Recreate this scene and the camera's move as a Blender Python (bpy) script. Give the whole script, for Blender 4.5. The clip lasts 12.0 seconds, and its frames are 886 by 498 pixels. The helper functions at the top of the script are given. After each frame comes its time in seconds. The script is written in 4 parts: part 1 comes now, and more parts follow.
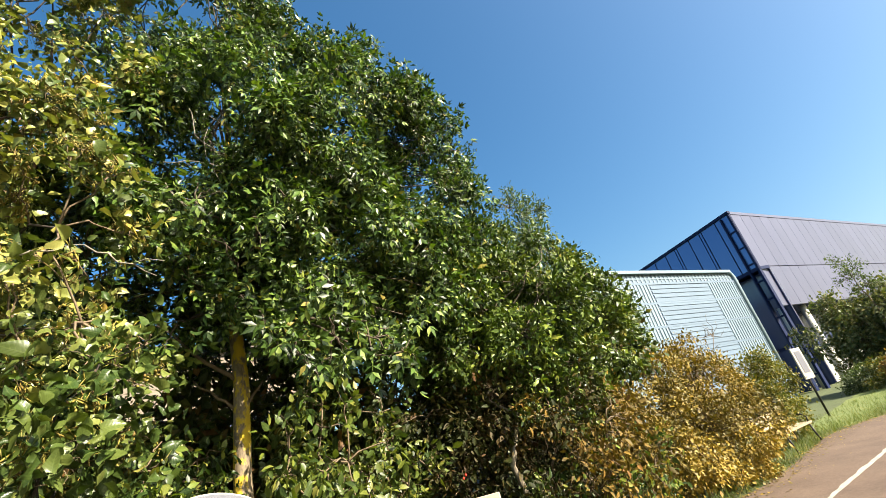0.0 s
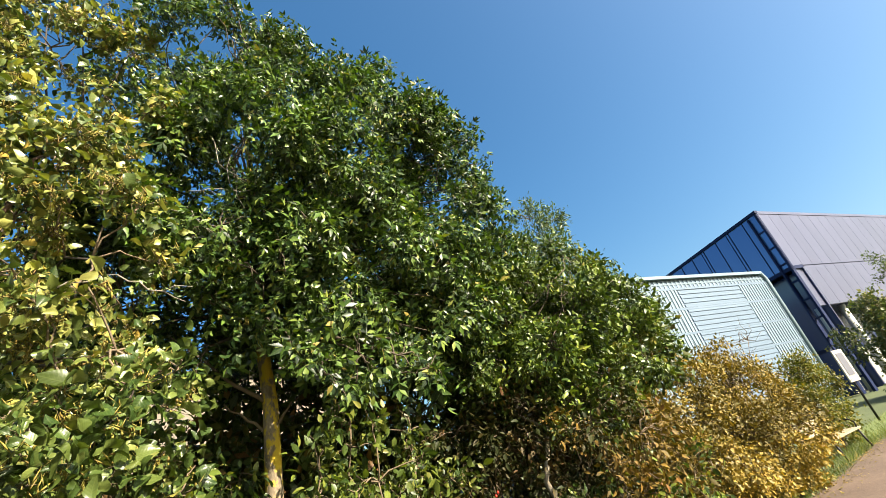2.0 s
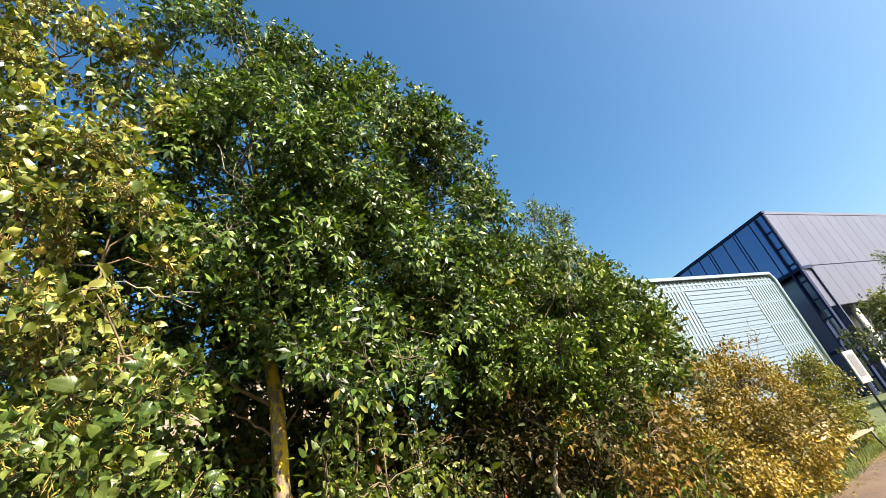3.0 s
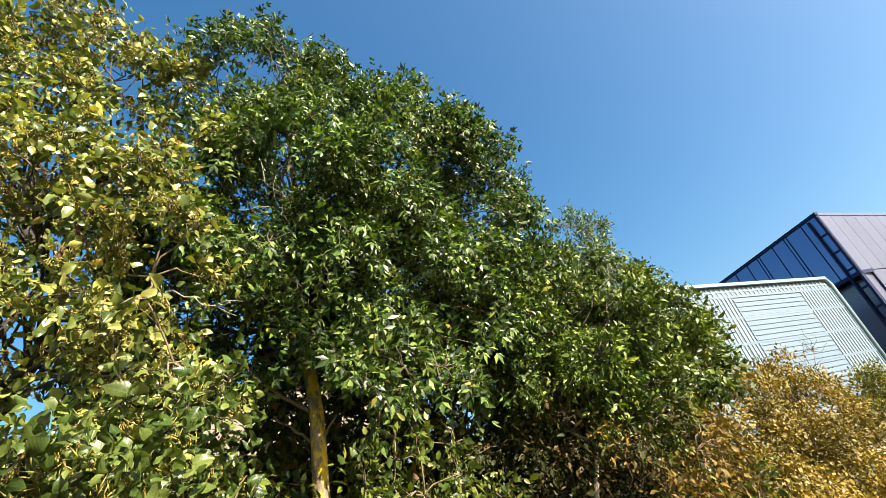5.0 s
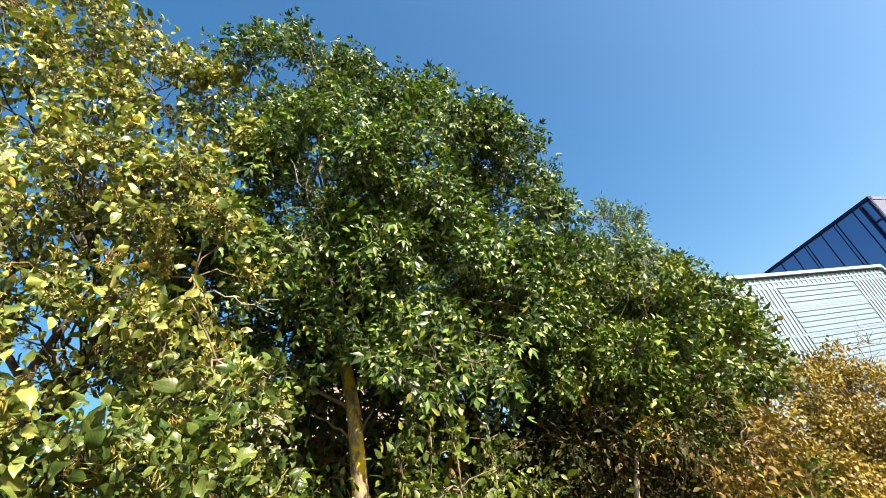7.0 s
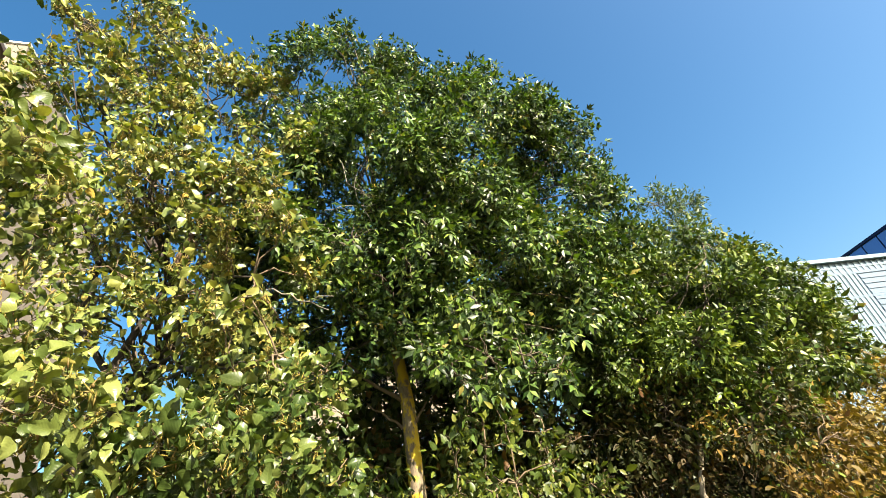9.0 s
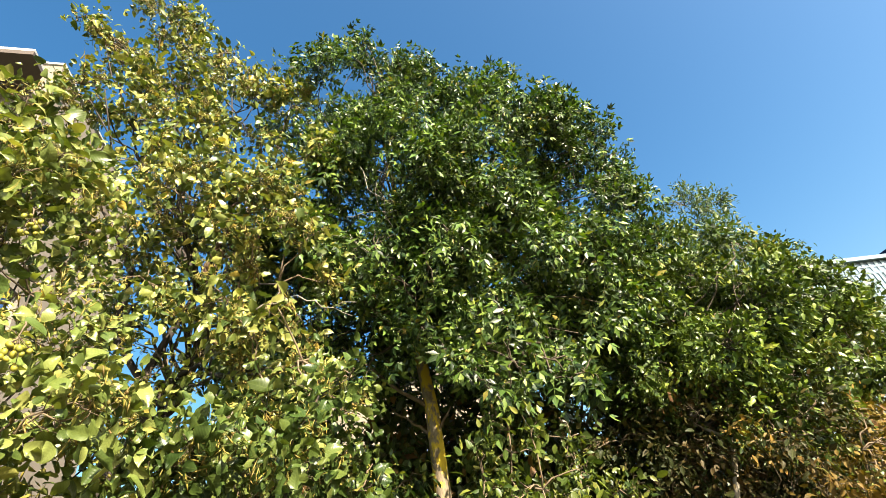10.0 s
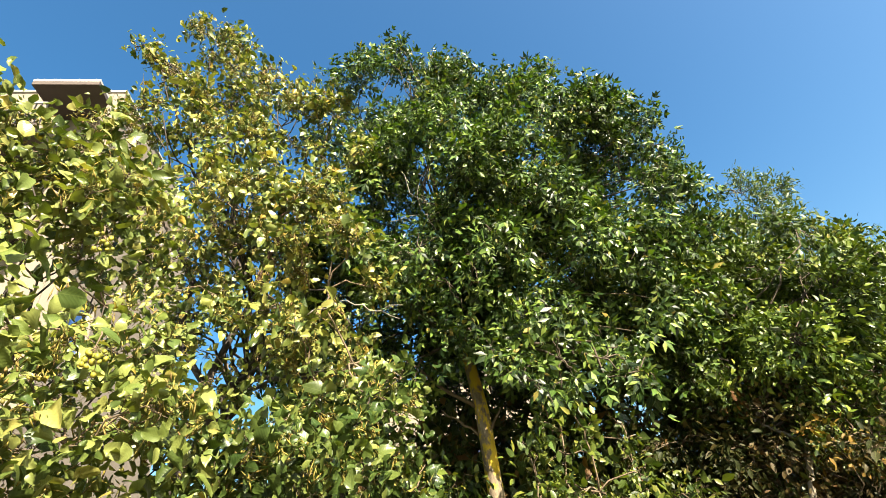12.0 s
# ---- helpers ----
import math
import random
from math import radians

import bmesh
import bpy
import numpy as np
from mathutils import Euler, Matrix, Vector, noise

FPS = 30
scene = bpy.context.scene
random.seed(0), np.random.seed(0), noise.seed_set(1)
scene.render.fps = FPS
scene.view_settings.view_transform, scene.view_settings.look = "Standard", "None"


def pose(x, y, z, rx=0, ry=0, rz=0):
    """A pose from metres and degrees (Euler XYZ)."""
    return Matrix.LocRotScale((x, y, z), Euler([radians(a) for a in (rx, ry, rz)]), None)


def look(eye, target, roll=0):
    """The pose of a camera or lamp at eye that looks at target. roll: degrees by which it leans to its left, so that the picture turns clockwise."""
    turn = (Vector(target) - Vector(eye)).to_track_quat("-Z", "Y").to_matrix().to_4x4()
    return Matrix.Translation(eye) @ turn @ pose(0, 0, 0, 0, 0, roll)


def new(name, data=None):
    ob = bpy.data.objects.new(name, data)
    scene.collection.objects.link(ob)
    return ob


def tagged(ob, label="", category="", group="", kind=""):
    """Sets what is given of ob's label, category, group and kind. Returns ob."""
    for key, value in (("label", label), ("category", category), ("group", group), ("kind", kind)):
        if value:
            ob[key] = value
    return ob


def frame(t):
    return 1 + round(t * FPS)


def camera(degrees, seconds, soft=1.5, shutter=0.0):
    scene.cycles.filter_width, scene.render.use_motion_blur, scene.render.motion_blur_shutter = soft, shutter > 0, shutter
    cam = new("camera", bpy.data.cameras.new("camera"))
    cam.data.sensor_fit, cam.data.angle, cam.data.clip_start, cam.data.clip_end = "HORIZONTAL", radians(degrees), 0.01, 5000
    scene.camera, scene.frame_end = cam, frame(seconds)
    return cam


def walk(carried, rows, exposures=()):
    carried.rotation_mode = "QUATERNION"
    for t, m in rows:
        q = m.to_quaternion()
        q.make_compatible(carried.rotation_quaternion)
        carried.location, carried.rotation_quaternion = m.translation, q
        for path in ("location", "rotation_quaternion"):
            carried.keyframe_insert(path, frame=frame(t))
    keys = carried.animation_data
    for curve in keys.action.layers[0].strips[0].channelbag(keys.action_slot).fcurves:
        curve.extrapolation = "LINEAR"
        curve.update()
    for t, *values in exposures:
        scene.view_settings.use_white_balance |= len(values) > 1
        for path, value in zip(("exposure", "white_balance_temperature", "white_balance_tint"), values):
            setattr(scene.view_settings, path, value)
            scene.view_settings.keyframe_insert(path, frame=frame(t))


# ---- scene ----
cam = camera(87.9, 12.0, soft=0.5)

# ---- the camera turns where it stands, at eye height ----
EYE = (0.0, 0.0, 1.6)
TURNS = (
    (0.0, 115.46, 13.42, 6.30), (0.5, 116.00, 13.82, 6.81), (1.0, 116.62, 14.10, 7.55), (1.5, 117.63, 14.53, 9.27),
    (2.0, 118.13, 14.60, 9.91), (2.5, 118.51, 14.65, 10.35), (3.0, 118.81, 14.79, 10.79), (5.0, 120.79, 13.26, 15.02),
    (5.5, 121.17, 12.79, 16.32), (6.0, 121.41, 12.42, 17.58), (6.5, 121.22, 12.43, 18.31), (8.5, 121.26, 11.45, 23.28),
    (9.0, 121.62, 10.84, 25.25), (9.5, 122.05, 10.66, 26.72), (10.0, 122.71, 10.34, 28.12), (10.5, 123.34, 9.95, 29.56),
    (11.0, 123.64, 9.84, 30.78), (11.5, 123.56, 9.59, 32.48), (12.0, 123.84, 9.24, 33.98))
walk(cam, [(t, pose(*EYE, a, b, c)) for t, a, b, c in TURNS], exposures=[(0.0, 2.06, 6700, 10), (5.0, 2.16, 6750, 10), (12.0, 2.33, 6800, 10)])

# ---- daylight ----
SUN_BEARING, SUN_HEIGHT = 117.0, 38.0       # degrees, bearing clockwise from +y
world = bpy.data.worlds.new("sky")
scene.world = world
world.use_nodes = True
wt = world.node_tree
sky = wt.nodes.new("ShaderNodeTexSky")
sky.sky_type, sky.sun_disc = "NISHITA", False
sky.sun_elevation, sky.sun_rotation = radians(SUN_HEIGHT), radians(SUN_BEARING)
sky.air_density, sky.dust_density, sky.ozone_density = 1.0, 3.2, 1.9
clear = wt.nodes.new("ShaderNodeHueSaturation")
clear.inputs["Saturation"].default_value = 1.38
wt.links.new(sky.outputs[0], clear.inputs["Color"])
haze = wt.nodes.new("ShaderNodeMixRGB")
haze.blend_type = "MULTIPLY"
haze.inputs["Fac"].default_value, haze.inputs["Color2"].default_value = 1.0, (1.0, 1.05, 0.95, 1)
wt.links.new(clear.outputs[0], haze.inputs["Color1"])
wt.links.new(haze.outputs[0], wt.nodes["Background"].inputs[0])
wt.nodes["Background"].inputs[1].default_value = 0.064
lamp = bpy.data.lights.new("sun", "SUN")
lamp.energy, lamp.angle, lamp.color = 5.0, radians(0.53), (1.0, 0.91, 0.74)
sun = new("sun", lamp)
b, e = radians(SUN_BEARING), radians(SUN_HEIGHT)
sun.matrix_world = look((60 * math.sin(b) * math.cos(e), 60 * math.cos(b) * math.cos(e), 60 * math.sin(e)), (0, 0, 0))


# ---- materials ----
def material(name):
    m = bpy.data.materials.new(name)
    m.use_nodes = True
    nt = m.node_tree
    return m, nt, nt.nodes["Principled BSDF"]


def node(nt, kind, **kw):
    n = nt.nodes.new(kind)
    for k, v in kw.items():
        if k == "props":
            for a, b_ in v:
                setattr(n, a, b_)
        else:
            n.inputs[k].default_value = v
    return n


def ramp(nt, source, stops):
    r = nt.nodes.new("ShaderNodeValToRGB")
    while len(r.color_ramp.elements) < len(stops):
        r.color_ramp.elements.new(0.5)
    for el, (p, c) in zip(r.color_ramp.elements, stops):
        el.position, el.color = p, (*c, 1)
    nt.links.new(source, r.inputs[0])
    return r


def chance(nt):
    """A random number for each leaf or piece, joined or single."""
    g, o = nt.nodes.new("ShaderNodeNewGeometry"), nt.nodes.new("ShaderNodeObjectInfo")
    s = nt.nodes.new("ShaderNodeMath")
    s.operation = "ADD"
    nt.links.new(g.outputs["Random Per Island"], s.inputs[0])
    nt.links.new(o.outputs["Random"], s.inputs[1])
    f = nt.nodes.new("ShaderNodeMath")
    f.operation = "FRACT"
    nt.links.new(s.outputs[0], f.inputs[0])
    return f.outputs[0]


def leaf_material(name, stops, rough=0.38, through_share=0.35, glow=(1.6, 1.8, 0.5), drift=0.0, shine=0.32):
    m, nt, p = material(name)
    pick = chance(nt)
    if drift:
        pc, pn = nt.nodes.new("ShaderNodeTexCoord"), node(nt, "ShaderNodeTexNoise", Scale=1.3, Detail=2.0)
        nt.links.new(pc.outputs["Object"], pn.inputs["Vector"])
        pm = node(nt, "ShaderNodeMapRange", **{"From Min": 0.36, "From Max": 0.64})
        nt.links.new(pn.outputs[0], pm.inputs[0])
        px = node(nt, "ShaderNodeMixRGB", Fac=drift)
        nt.links.new(pick, px.inputs["Color1"])
        nt.links.new(pm.outputs[0], px.inputs["Color2"])
        pick = px.outputs[0]
    r = ramp(nt, pick, stops)
    co = nt.nodes.new("ShaderNodeTexCoord")
    n = node(nt, "ShaderNodeTexNoise", Scale=0.9, Detail=2.0)
    nt.links.new(co.outputs["Object"], n.inputs["Vector"])
    v = node(nt, "ShaderNodeHueSaturation")
    mr = node(nt, "ShaderNodeMapRange", **{"From Min": 0.3, "From Max": 0.7, "To Min": 0.7, "To Max": 1.3})
    nt.links.new(n.outputs[0], mr.inputs[0])
    nt.links.new(mr.outputs[0], v.inputs["Value"])
    # midrib and side veins along the leaf
    uvm, sep = nt.nodes.new("ShaderNodeUVMap"), nt.nodes.new("ShaderNodeSeparateXYZ")
    nt.links.new(uvm.outputs[0], sep.inputs[0])

    def calc(op, a_, b_=None):
        n_ = nt.nodes.new("ShaderNodeMath")
        n_.operation = op
        for i_, x_ in enumerate((a_, b_)):
            if isinstance(x_, float):
                n_.inputs[i_].default_value = x_
            elif x_ is not None:
                nt.links.new(x_, n_.inputs[i_])
        return n_.outputs[0]

    side = calc("ABSOLUTE", sep.outputs[0])
    rib = calc("LESS_THAN", side, 0.018)
    wave = calc("SINE", calc("MULTIPLY", calc("SUBTRACT", sep.outputs[1], calc("MULTIPLY", side, 0.75)), 44.0))
    vein = calc("MAXIMUM", rib, calc("MULTIPLY", calc("POWER", calc("MAXIMUM", wave, 0.0), 6.0), 0.6))
    pale = node(nt, "ShaderNodeMixRGB", props=(("blend_type", "MIX"),), Color2=(0.22, 0.27, 0.09, 1))
    nt.links.new(calc("MULTIPLY", vein, 0.11), pale.inputs["Fac"])
    nt.links.new(r.outputs[0], pale.inputs["Color1"])
    nt.links.new(pale.outputs[0], v.inputs["Color"])
    bp = node(nt, "ShaderNodeBump", Strength=0.08, Distance=0.003)
    nt.links.new(wave, bp.inputs["Height"])
    nt.links.new(bp.outputs[0], p.inputs["Normal"])
    nt.links.new(v.outputs[0], p.inputs["Base Color"])
    p.inputs["Roughness"].default_value = rough
    p.inputs["Specular IOR Level"].default_value = shine
    t = nt.nodes.new("ShaderNodeBsdfTranslucent")
    mul = node(nt, "ShaderNodeMixRGB", props=(("blend_type", "MULTIPLY"),), Fac=1.0, Color2=(*glow, 1))
    nt.links.new(v.outputs[0], mul.inputs["Color1"])
    nt.links.new(mul.outputs[0], t.inputs["Color"])
    mix = nt.nodes.new("ShaderNodeMixShader")
    mix.inputs[0].default_value = through_share
    nt.links.new(p.outputs[0], mix.inputs[1])
    nt.links.new(t.outputs[0], mix.inputs[2])
    nt.links.new(mix.outputs[0], nt.nodes["Material Output"].inputs["Surface"])
    return m


def rough_material(name, stops, scale=8.0, rough=0.85, bump=0.4, fine=60.0, metal=0.0, stretch=(1, 1, 1), per_piece=0.0):
    """A matt surface with broad stains and fine grain."""
    m, nt, p = material(name)
    co = nt.nodes.new("ShaderNodeTexCoord")
    mp = node(nt, "ShaderNodeMapping", Scale=stretch)
    nt.links.new(co.outputs["Object"], mp.inputs[0])
    n1 = node(nt, "ShaderNodeTexNoise", Scale=scale, Detail=6.0, Roughness=0.6)
    n2 = node(nt, "ShaderNodeTexNoise", Scale=fine, Detail=4.0, Roughness=0.7)
    for n in (n1, n2):
        nt.links.new(mp.outputs[0], n.inputs["Vector"])
    mixf = node(nt, "ShaderNodeMath", props=(("operation", "MULTIPLY_ADD"),))
    mixf.inputs[1].default_value = 0.45
    nt.links.new(n2.outputs[0], mixf.inputs[0])
    half = node(nt, "ShaderNodeMath", props=(("operation", "MULTIPLY"),))
    half.inputs[1].default_value = 0.55
    nt.links.new(n1.outputs[0], half.inputs[0])
    nt.links.new(half.outputs[0], mixf.inputs[2])
    r = ramp(nt, mixf.outputs[0], stops)
    colour = r.outputs[0]
    if per_piece:
        v = nt.nodes.new("ShaderNodeHueSaturation")
        mr = node(nt, "ShaderNodeMapRange", **{"To Min": 1 - per_piece, "To Max": 1 + per_piece})
        nt.links.new(chance(nt), mr.inputs[0])
        nt.links.new(mr.outputs[0], v.inputs["Value"])
        nt.links.new(colour, v.inputs["Color"])
        colour = v.outputs[0]
    nt.links.new(colour, p.inputs["Base Color"])
    p.inputs["Roughness"].default_value, p.inputs["Metallic"].default_value = rough, metal
    if bump:
        bp = node(nt, "ShaderNodeBump", Strength=bump, Distance=0.02)
        nt.links.new(mixf.outputs[0], bp.inputs["Height"])
        nt.links.new(bp.outputs[0], p.inputs["Normal"])
    return m


# near-black low stops put the crown's dark shaded gaps into single leaves
ASH_LEAF = leaf_material("ash_leaf", [(0.0, (0.004, 0.013, 0.003)), (0.42, (0.015, 0.037, 0.007)), (0.72, (0.069, 0.122, 0.020)),
                                      (0.96, (0.138, 0.181, 0.035)), (0.994, (0.246, 0.191, 0.045))], 0.38, 0.12, (1.5, 1.8, 0.35), shine=0.28)
MAPLE_LEAF = leaf_material("maple_leaf", [(0.0, (0.007, 0.018, 0.004)), (0.4, (0.029, 0.054, 0.007)), (0.8, (0.110, 0.148, 0.018)),
                                          (1.0, (0.203, 0.170, 0.030))], 0.40, 0.12, drift=0.3, shine=0.28)
WILLOW_LEAF = leaf_material("willow_leaf", [(0.0, (0.030, 0.050, 0.014)), (0.6, (0.055, 0.082, 0.024)), (1.0, (0.108, 0.128, 0.042))], 0.5, 0.22)
ALDER_LEAF = leaf_material("alder_leaf", [(0.0, (0.028, 0.049, 0.011)), (0.45, (0.095, 0.120, 0.025)), (0.80, (0.217, 0.225, 0.055)),
                                          (0.965, (0.292, 0.271, 0.077)), (1.0, (0.328, 0.219, 0.038))], 0.36, 0.18, (1.3, 1.45, 0.45), shine=0.32)
YOUNG_LEAF = leaf_material("young_alder_leaf", [(0.0, (0.013, 0.029, 0.006)), (0.5, (0.041, 0.065, 0.013)), (0.88, (0.091, 0.113, 0.026)),
                                                (0.975, (0.149, 0.152, 0.041)), (1.0, (0.208, 0.147, 0.026))], 0.34, 0.16, (1.3, 1.5, 0.4), 0.2, shine=0.28)
PALE_LEAF = leaf_material("yellowing_alder_leaf", [(0.0, (0.035, 0.059, 0.013)), (0.45, (0.099, 0.128, 0.028)), (0.85, (0.181, 0.199, 0.056)),
                                                   (0.97, (0.239, 0.222, 0.059)), (1.0, (0.280, 0.199, 0.031))], 0.34, 0.18, (1.35, 1.45, 0.4), shine=0.28)
CONE_GREEN = leaf_material("alder_cone", [(0.0, (0.100, 0.090, 0.020)), (0.6, (0.210, 0.170, 0.028)), (1.0, (0.130, 0.080, 0.025))], 0.6, 0.1)
CONE_YELLOW = leaf_material("unripe_cone", [(0.0, (0.150, 0.150, 0.014)), (1.0, (0.230, 0.200, 0.018))], 0.5, 0.1)
SHRUB_LEAF = leaf_material("shrub_leaf", [(0.0, (0.009, 0.021, 0.006)), (0.5, (0.028, 0.053, 0.009)), (0.80, (0.114, 0.150, 0.023)),
                                          (1.0, (0.162, 0.157, 0.035))], 0.42, 0.24)
SHOOT_LEAF = leaf_material("fresh_shoot_leaf", [(0.0, (0.013, 0.027, 0.005)), (0.4, (0.044, 0.069, 0.010)), (0.8, (0.098, 0.120, 0.017)), (1.0, (0.140, 0.135, 0.026))], 0.42, 0.20)
DARK_LEAF = leaf_material("undergrowth_leaf", [(0.0, (0.020, 0.036, 0.009)), (0.6, (0.045, 0.066, 0.013)), (0.85, (0.080, 0.070, 0.016)), (1.0, (0.110, 0.052, 0.018))], 0.45, 0.2)
# brown-green bramble, darkened: the maple's shade is put into the leaf colour
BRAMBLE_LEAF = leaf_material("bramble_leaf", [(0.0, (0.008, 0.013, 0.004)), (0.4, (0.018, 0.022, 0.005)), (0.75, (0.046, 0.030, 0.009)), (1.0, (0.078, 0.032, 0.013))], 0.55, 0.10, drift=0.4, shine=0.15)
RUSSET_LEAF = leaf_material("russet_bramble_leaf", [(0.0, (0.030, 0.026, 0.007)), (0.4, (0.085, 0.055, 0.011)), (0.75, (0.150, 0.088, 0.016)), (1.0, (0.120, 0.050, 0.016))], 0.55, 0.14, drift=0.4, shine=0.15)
GOLD_LEAF = leaf_material("golden_leaf", [(0.0, (0.075, 0.038, 0.012)), (0.2, (0.070, 0.060, 0.010)), (0.45, (0.118, 0.088, 0.014)), (0.7, (0.205, 0.138, 0.018)), (0.88, (0.275, 0.180, 0.026)),
                                          (1.0, (0.150, 0.075, 0.018))], 0.55, 0.18, (1.3, 1.3, 0.5), 0.45)
LIME_LEAF = leaf_material("lime_leaf", [(0.0, (0.0392, 0.0523, 0.0091)), (0.5, (0.085, 0.0882, 0.0131)), (1.0, (0.1699, 0.1242, 0.017))], 0.5, 0.25)
FAR_LEAF = leaf_material("far_leaf", [(0.0, (0.0418, 0.0605, 0.0200)), (0.6, (0.0837, 0.1003, 0.0336)), (1.0, (0.1674, 0.1424, 0.0568))], 0.6, 0.2)
RUST_LEAF = leaf_material("rust_leaf", [(0.0, (0.1307, 0.0654, 0.0131)), (1.0, (0.2614, 0.1438, 0.0196))], 0.6, 0.25)
GRASS = leaf_material("grass_blade", [(0.0, (0.030, 0.052, 0.009)), (0.7, (0.070, 0.092, 0.014)), (1.0, (0.150, 0.125, 0.040))], 0.55, 0.25)
HIP_RED, _nt, _p = material("rose_hip")
_p.inputs["Base Color"].default_value, _p.inputs["Roughness"].default_value = (0.42, 0.03, 0.015, 1), 0.3

BARK = rough_material("ash_bark", [(0.30, (0.045, 0.033, 0.022)), (0.47, (0.125, 0.094, 0.060)), (0.68, (0.270, 0.215, 0.140))], 5.0, 0.9, 0.7, 45.0, stretch=(1, 1, 0.35))
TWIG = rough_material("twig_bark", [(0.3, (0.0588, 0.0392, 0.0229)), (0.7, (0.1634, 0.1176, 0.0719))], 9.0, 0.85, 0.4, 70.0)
# TWIG darkened: the shade inside the crowns is put into its colour
SHADE_TWIG = rough_material("shaded_twig_bark", [(0.3, (0.026, 0.018, 0.012)), (0.7, (0.075, 0.054, 0.034))], 9.0, 0.85, 0.4, 70.0)
ALDER_BARK = rough_material("alder_bark", [(0.3, (0.014, 0.011, 0.009)), (0.7, (0.042, 0.029, 0.021))], 6.0, 0.85, 0.6, 50.0, stretch=(1, 1, 0.5))


def add_lichen(m):
    """Yellow lichen in ragged patches over the bark."""
    nt = m.node_tree
    p = nt.nodes["Principled BSDF"]
    bark = p.inputs["Base Color"].links[0].from_socket
    co = nt.nodes.new("ShaderNodeTexCoord")
    mp = node(nt, "ShaderNodeMapping", Scale=(1.4, 1.4, 0.8))
    n = node(nt, "ShaderNodeTexNoise", Scale=4.5, Detail=5.0, Roughness=0.65)
    nt.links.new(co.outputs["Object"], mp.inputs[0])
    nt.links.new(mp.outputs[0], n.inputs["Vector"])
    r = ramp(nt, n.outputs[0], [(0.46, (0, 0, 0)), (0.52, (1, 1, 1))])
    mix = node(nt, "ShaderNodeMixRGB", Color2=(0.44, 0.31, 0.018, 1))
    nt.links.new(r.outputs[0], mix.inputs["Fac"])
    nt.links.new(bark, mix.inputs["Color1"])
    nt.links.new(mix.outputs[0], p.inputs["Base Color"])


add_lichen(BARK)
BARE = rough_material("dead_wood", [(0.3, (0.110, 0.094, 0.074)), (0.7, (0.210, 0.185, 0.150))], 14.0, 0.9, 0.4, 80.0)
REDDISH = rough_material("reddish_bark", [(0.3, (0.050, 0.026, 0.015)), (0.7, (0.115, 0.062, 0.036))], 10.0, 0.8, 0.5, 60.0)
PALE_BARK = rough_material("pale_bark", [(0.35, (0.07, 0.055, 0.04)), (0.5, (0.17, 0.14, 0.10)), (0.7, (0.30, 0.26, 0.20))], 4.0, 0.9, 0.5, 40.0, stretch=(1, 1, 0.5))
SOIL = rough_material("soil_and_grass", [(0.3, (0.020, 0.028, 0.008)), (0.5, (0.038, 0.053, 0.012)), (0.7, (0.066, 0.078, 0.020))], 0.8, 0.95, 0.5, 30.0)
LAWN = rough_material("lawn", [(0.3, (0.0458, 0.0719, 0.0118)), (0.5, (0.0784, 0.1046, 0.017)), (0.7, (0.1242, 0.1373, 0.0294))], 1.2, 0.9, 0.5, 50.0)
PATH = rough_material("worn_path", [(0.30, (0.0330, 0.0200, 0.0136)), (0.42, (0.0630, 0.0390, 0.0266)), (0.55, (0.0869, 0.0555, 0.0387)), (0.72, (0.1199, 0.0818, 0.0581))], 1.1, 0.92, 0.35, 22.0)
LINE_PAINT = rough_material("line_paint", [(0.36, (0.129, 0.1032, 0.0817)), (0.46, (0.2666, 0.2451, 0.215)), (0.65, (0.3612, 0.3397, 0.301))], 5.0, 0.85, 0.2, 45.0)
RENDER_BEIGE = rough_material("beige_render", [(0.3, (0.135, 0.112, 0.088)), (0.7, (0.175, 0.147, 0.118))], 0.7, 0.9, 0.15, 25.0)
SOFFIT = rough_material("brown_soffit", [(0.3, (0.0458, 0.0327, 0.0274)), (0.7, (0.0719, 0.0536, 0.0445))], 2.0, 0.7, 0.1, 20.0)
PALE_TRIM = rough_material("pale_trim", [(0.3, (0.3137, 0.3072, 0.2876)), (0.7, (0.3922, 0.3856, 0.366))], 3.0, 0.6, 0.05, 30.0)
CLADDING = rough_material("mauve_cladding", [(0.3, (0.066, 0.071, 0.122)), (0.7, (0.092, 0.097, 0.158))], 0.35, 0.42, 0.02, 6.0, 0.35, (1, 1, 0.3), 0.06)
FRAME_DARK = rough_material("dark_frame", [(0.3, (0.004, 0.010, 0.042)), (0.7, (0.007, 0.016, 0.060))], 2.0, 0.6, 0.02, 20.0, 0.0)
FRAME_DARK.node_tree.nodes["Principled BSDF"].inputs["Specular IOR Level"].default_value = 0.15
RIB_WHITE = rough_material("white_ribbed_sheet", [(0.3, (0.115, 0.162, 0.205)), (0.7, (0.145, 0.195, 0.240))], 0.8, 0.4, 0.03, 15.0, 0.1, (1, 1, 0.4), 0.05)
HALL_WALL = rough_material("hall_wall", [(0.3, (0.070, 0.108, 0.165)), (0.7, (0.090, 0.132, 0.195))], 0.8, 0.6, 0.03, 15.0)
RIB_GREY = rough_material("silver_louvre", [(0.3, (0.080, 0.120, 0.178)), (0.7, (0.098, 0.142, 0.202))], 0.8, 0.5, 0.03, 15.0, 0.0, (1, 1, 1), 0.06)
WOOD = rough_material("weathered_wood", [(0.3, (0.150, 0.112, 0.068)), (0.7, (0.265, 0.215, 0.146))], 4.0, 0.7, 0.3, 60.0, stretch=(0.2, 2, 2), per_piece=0.1)
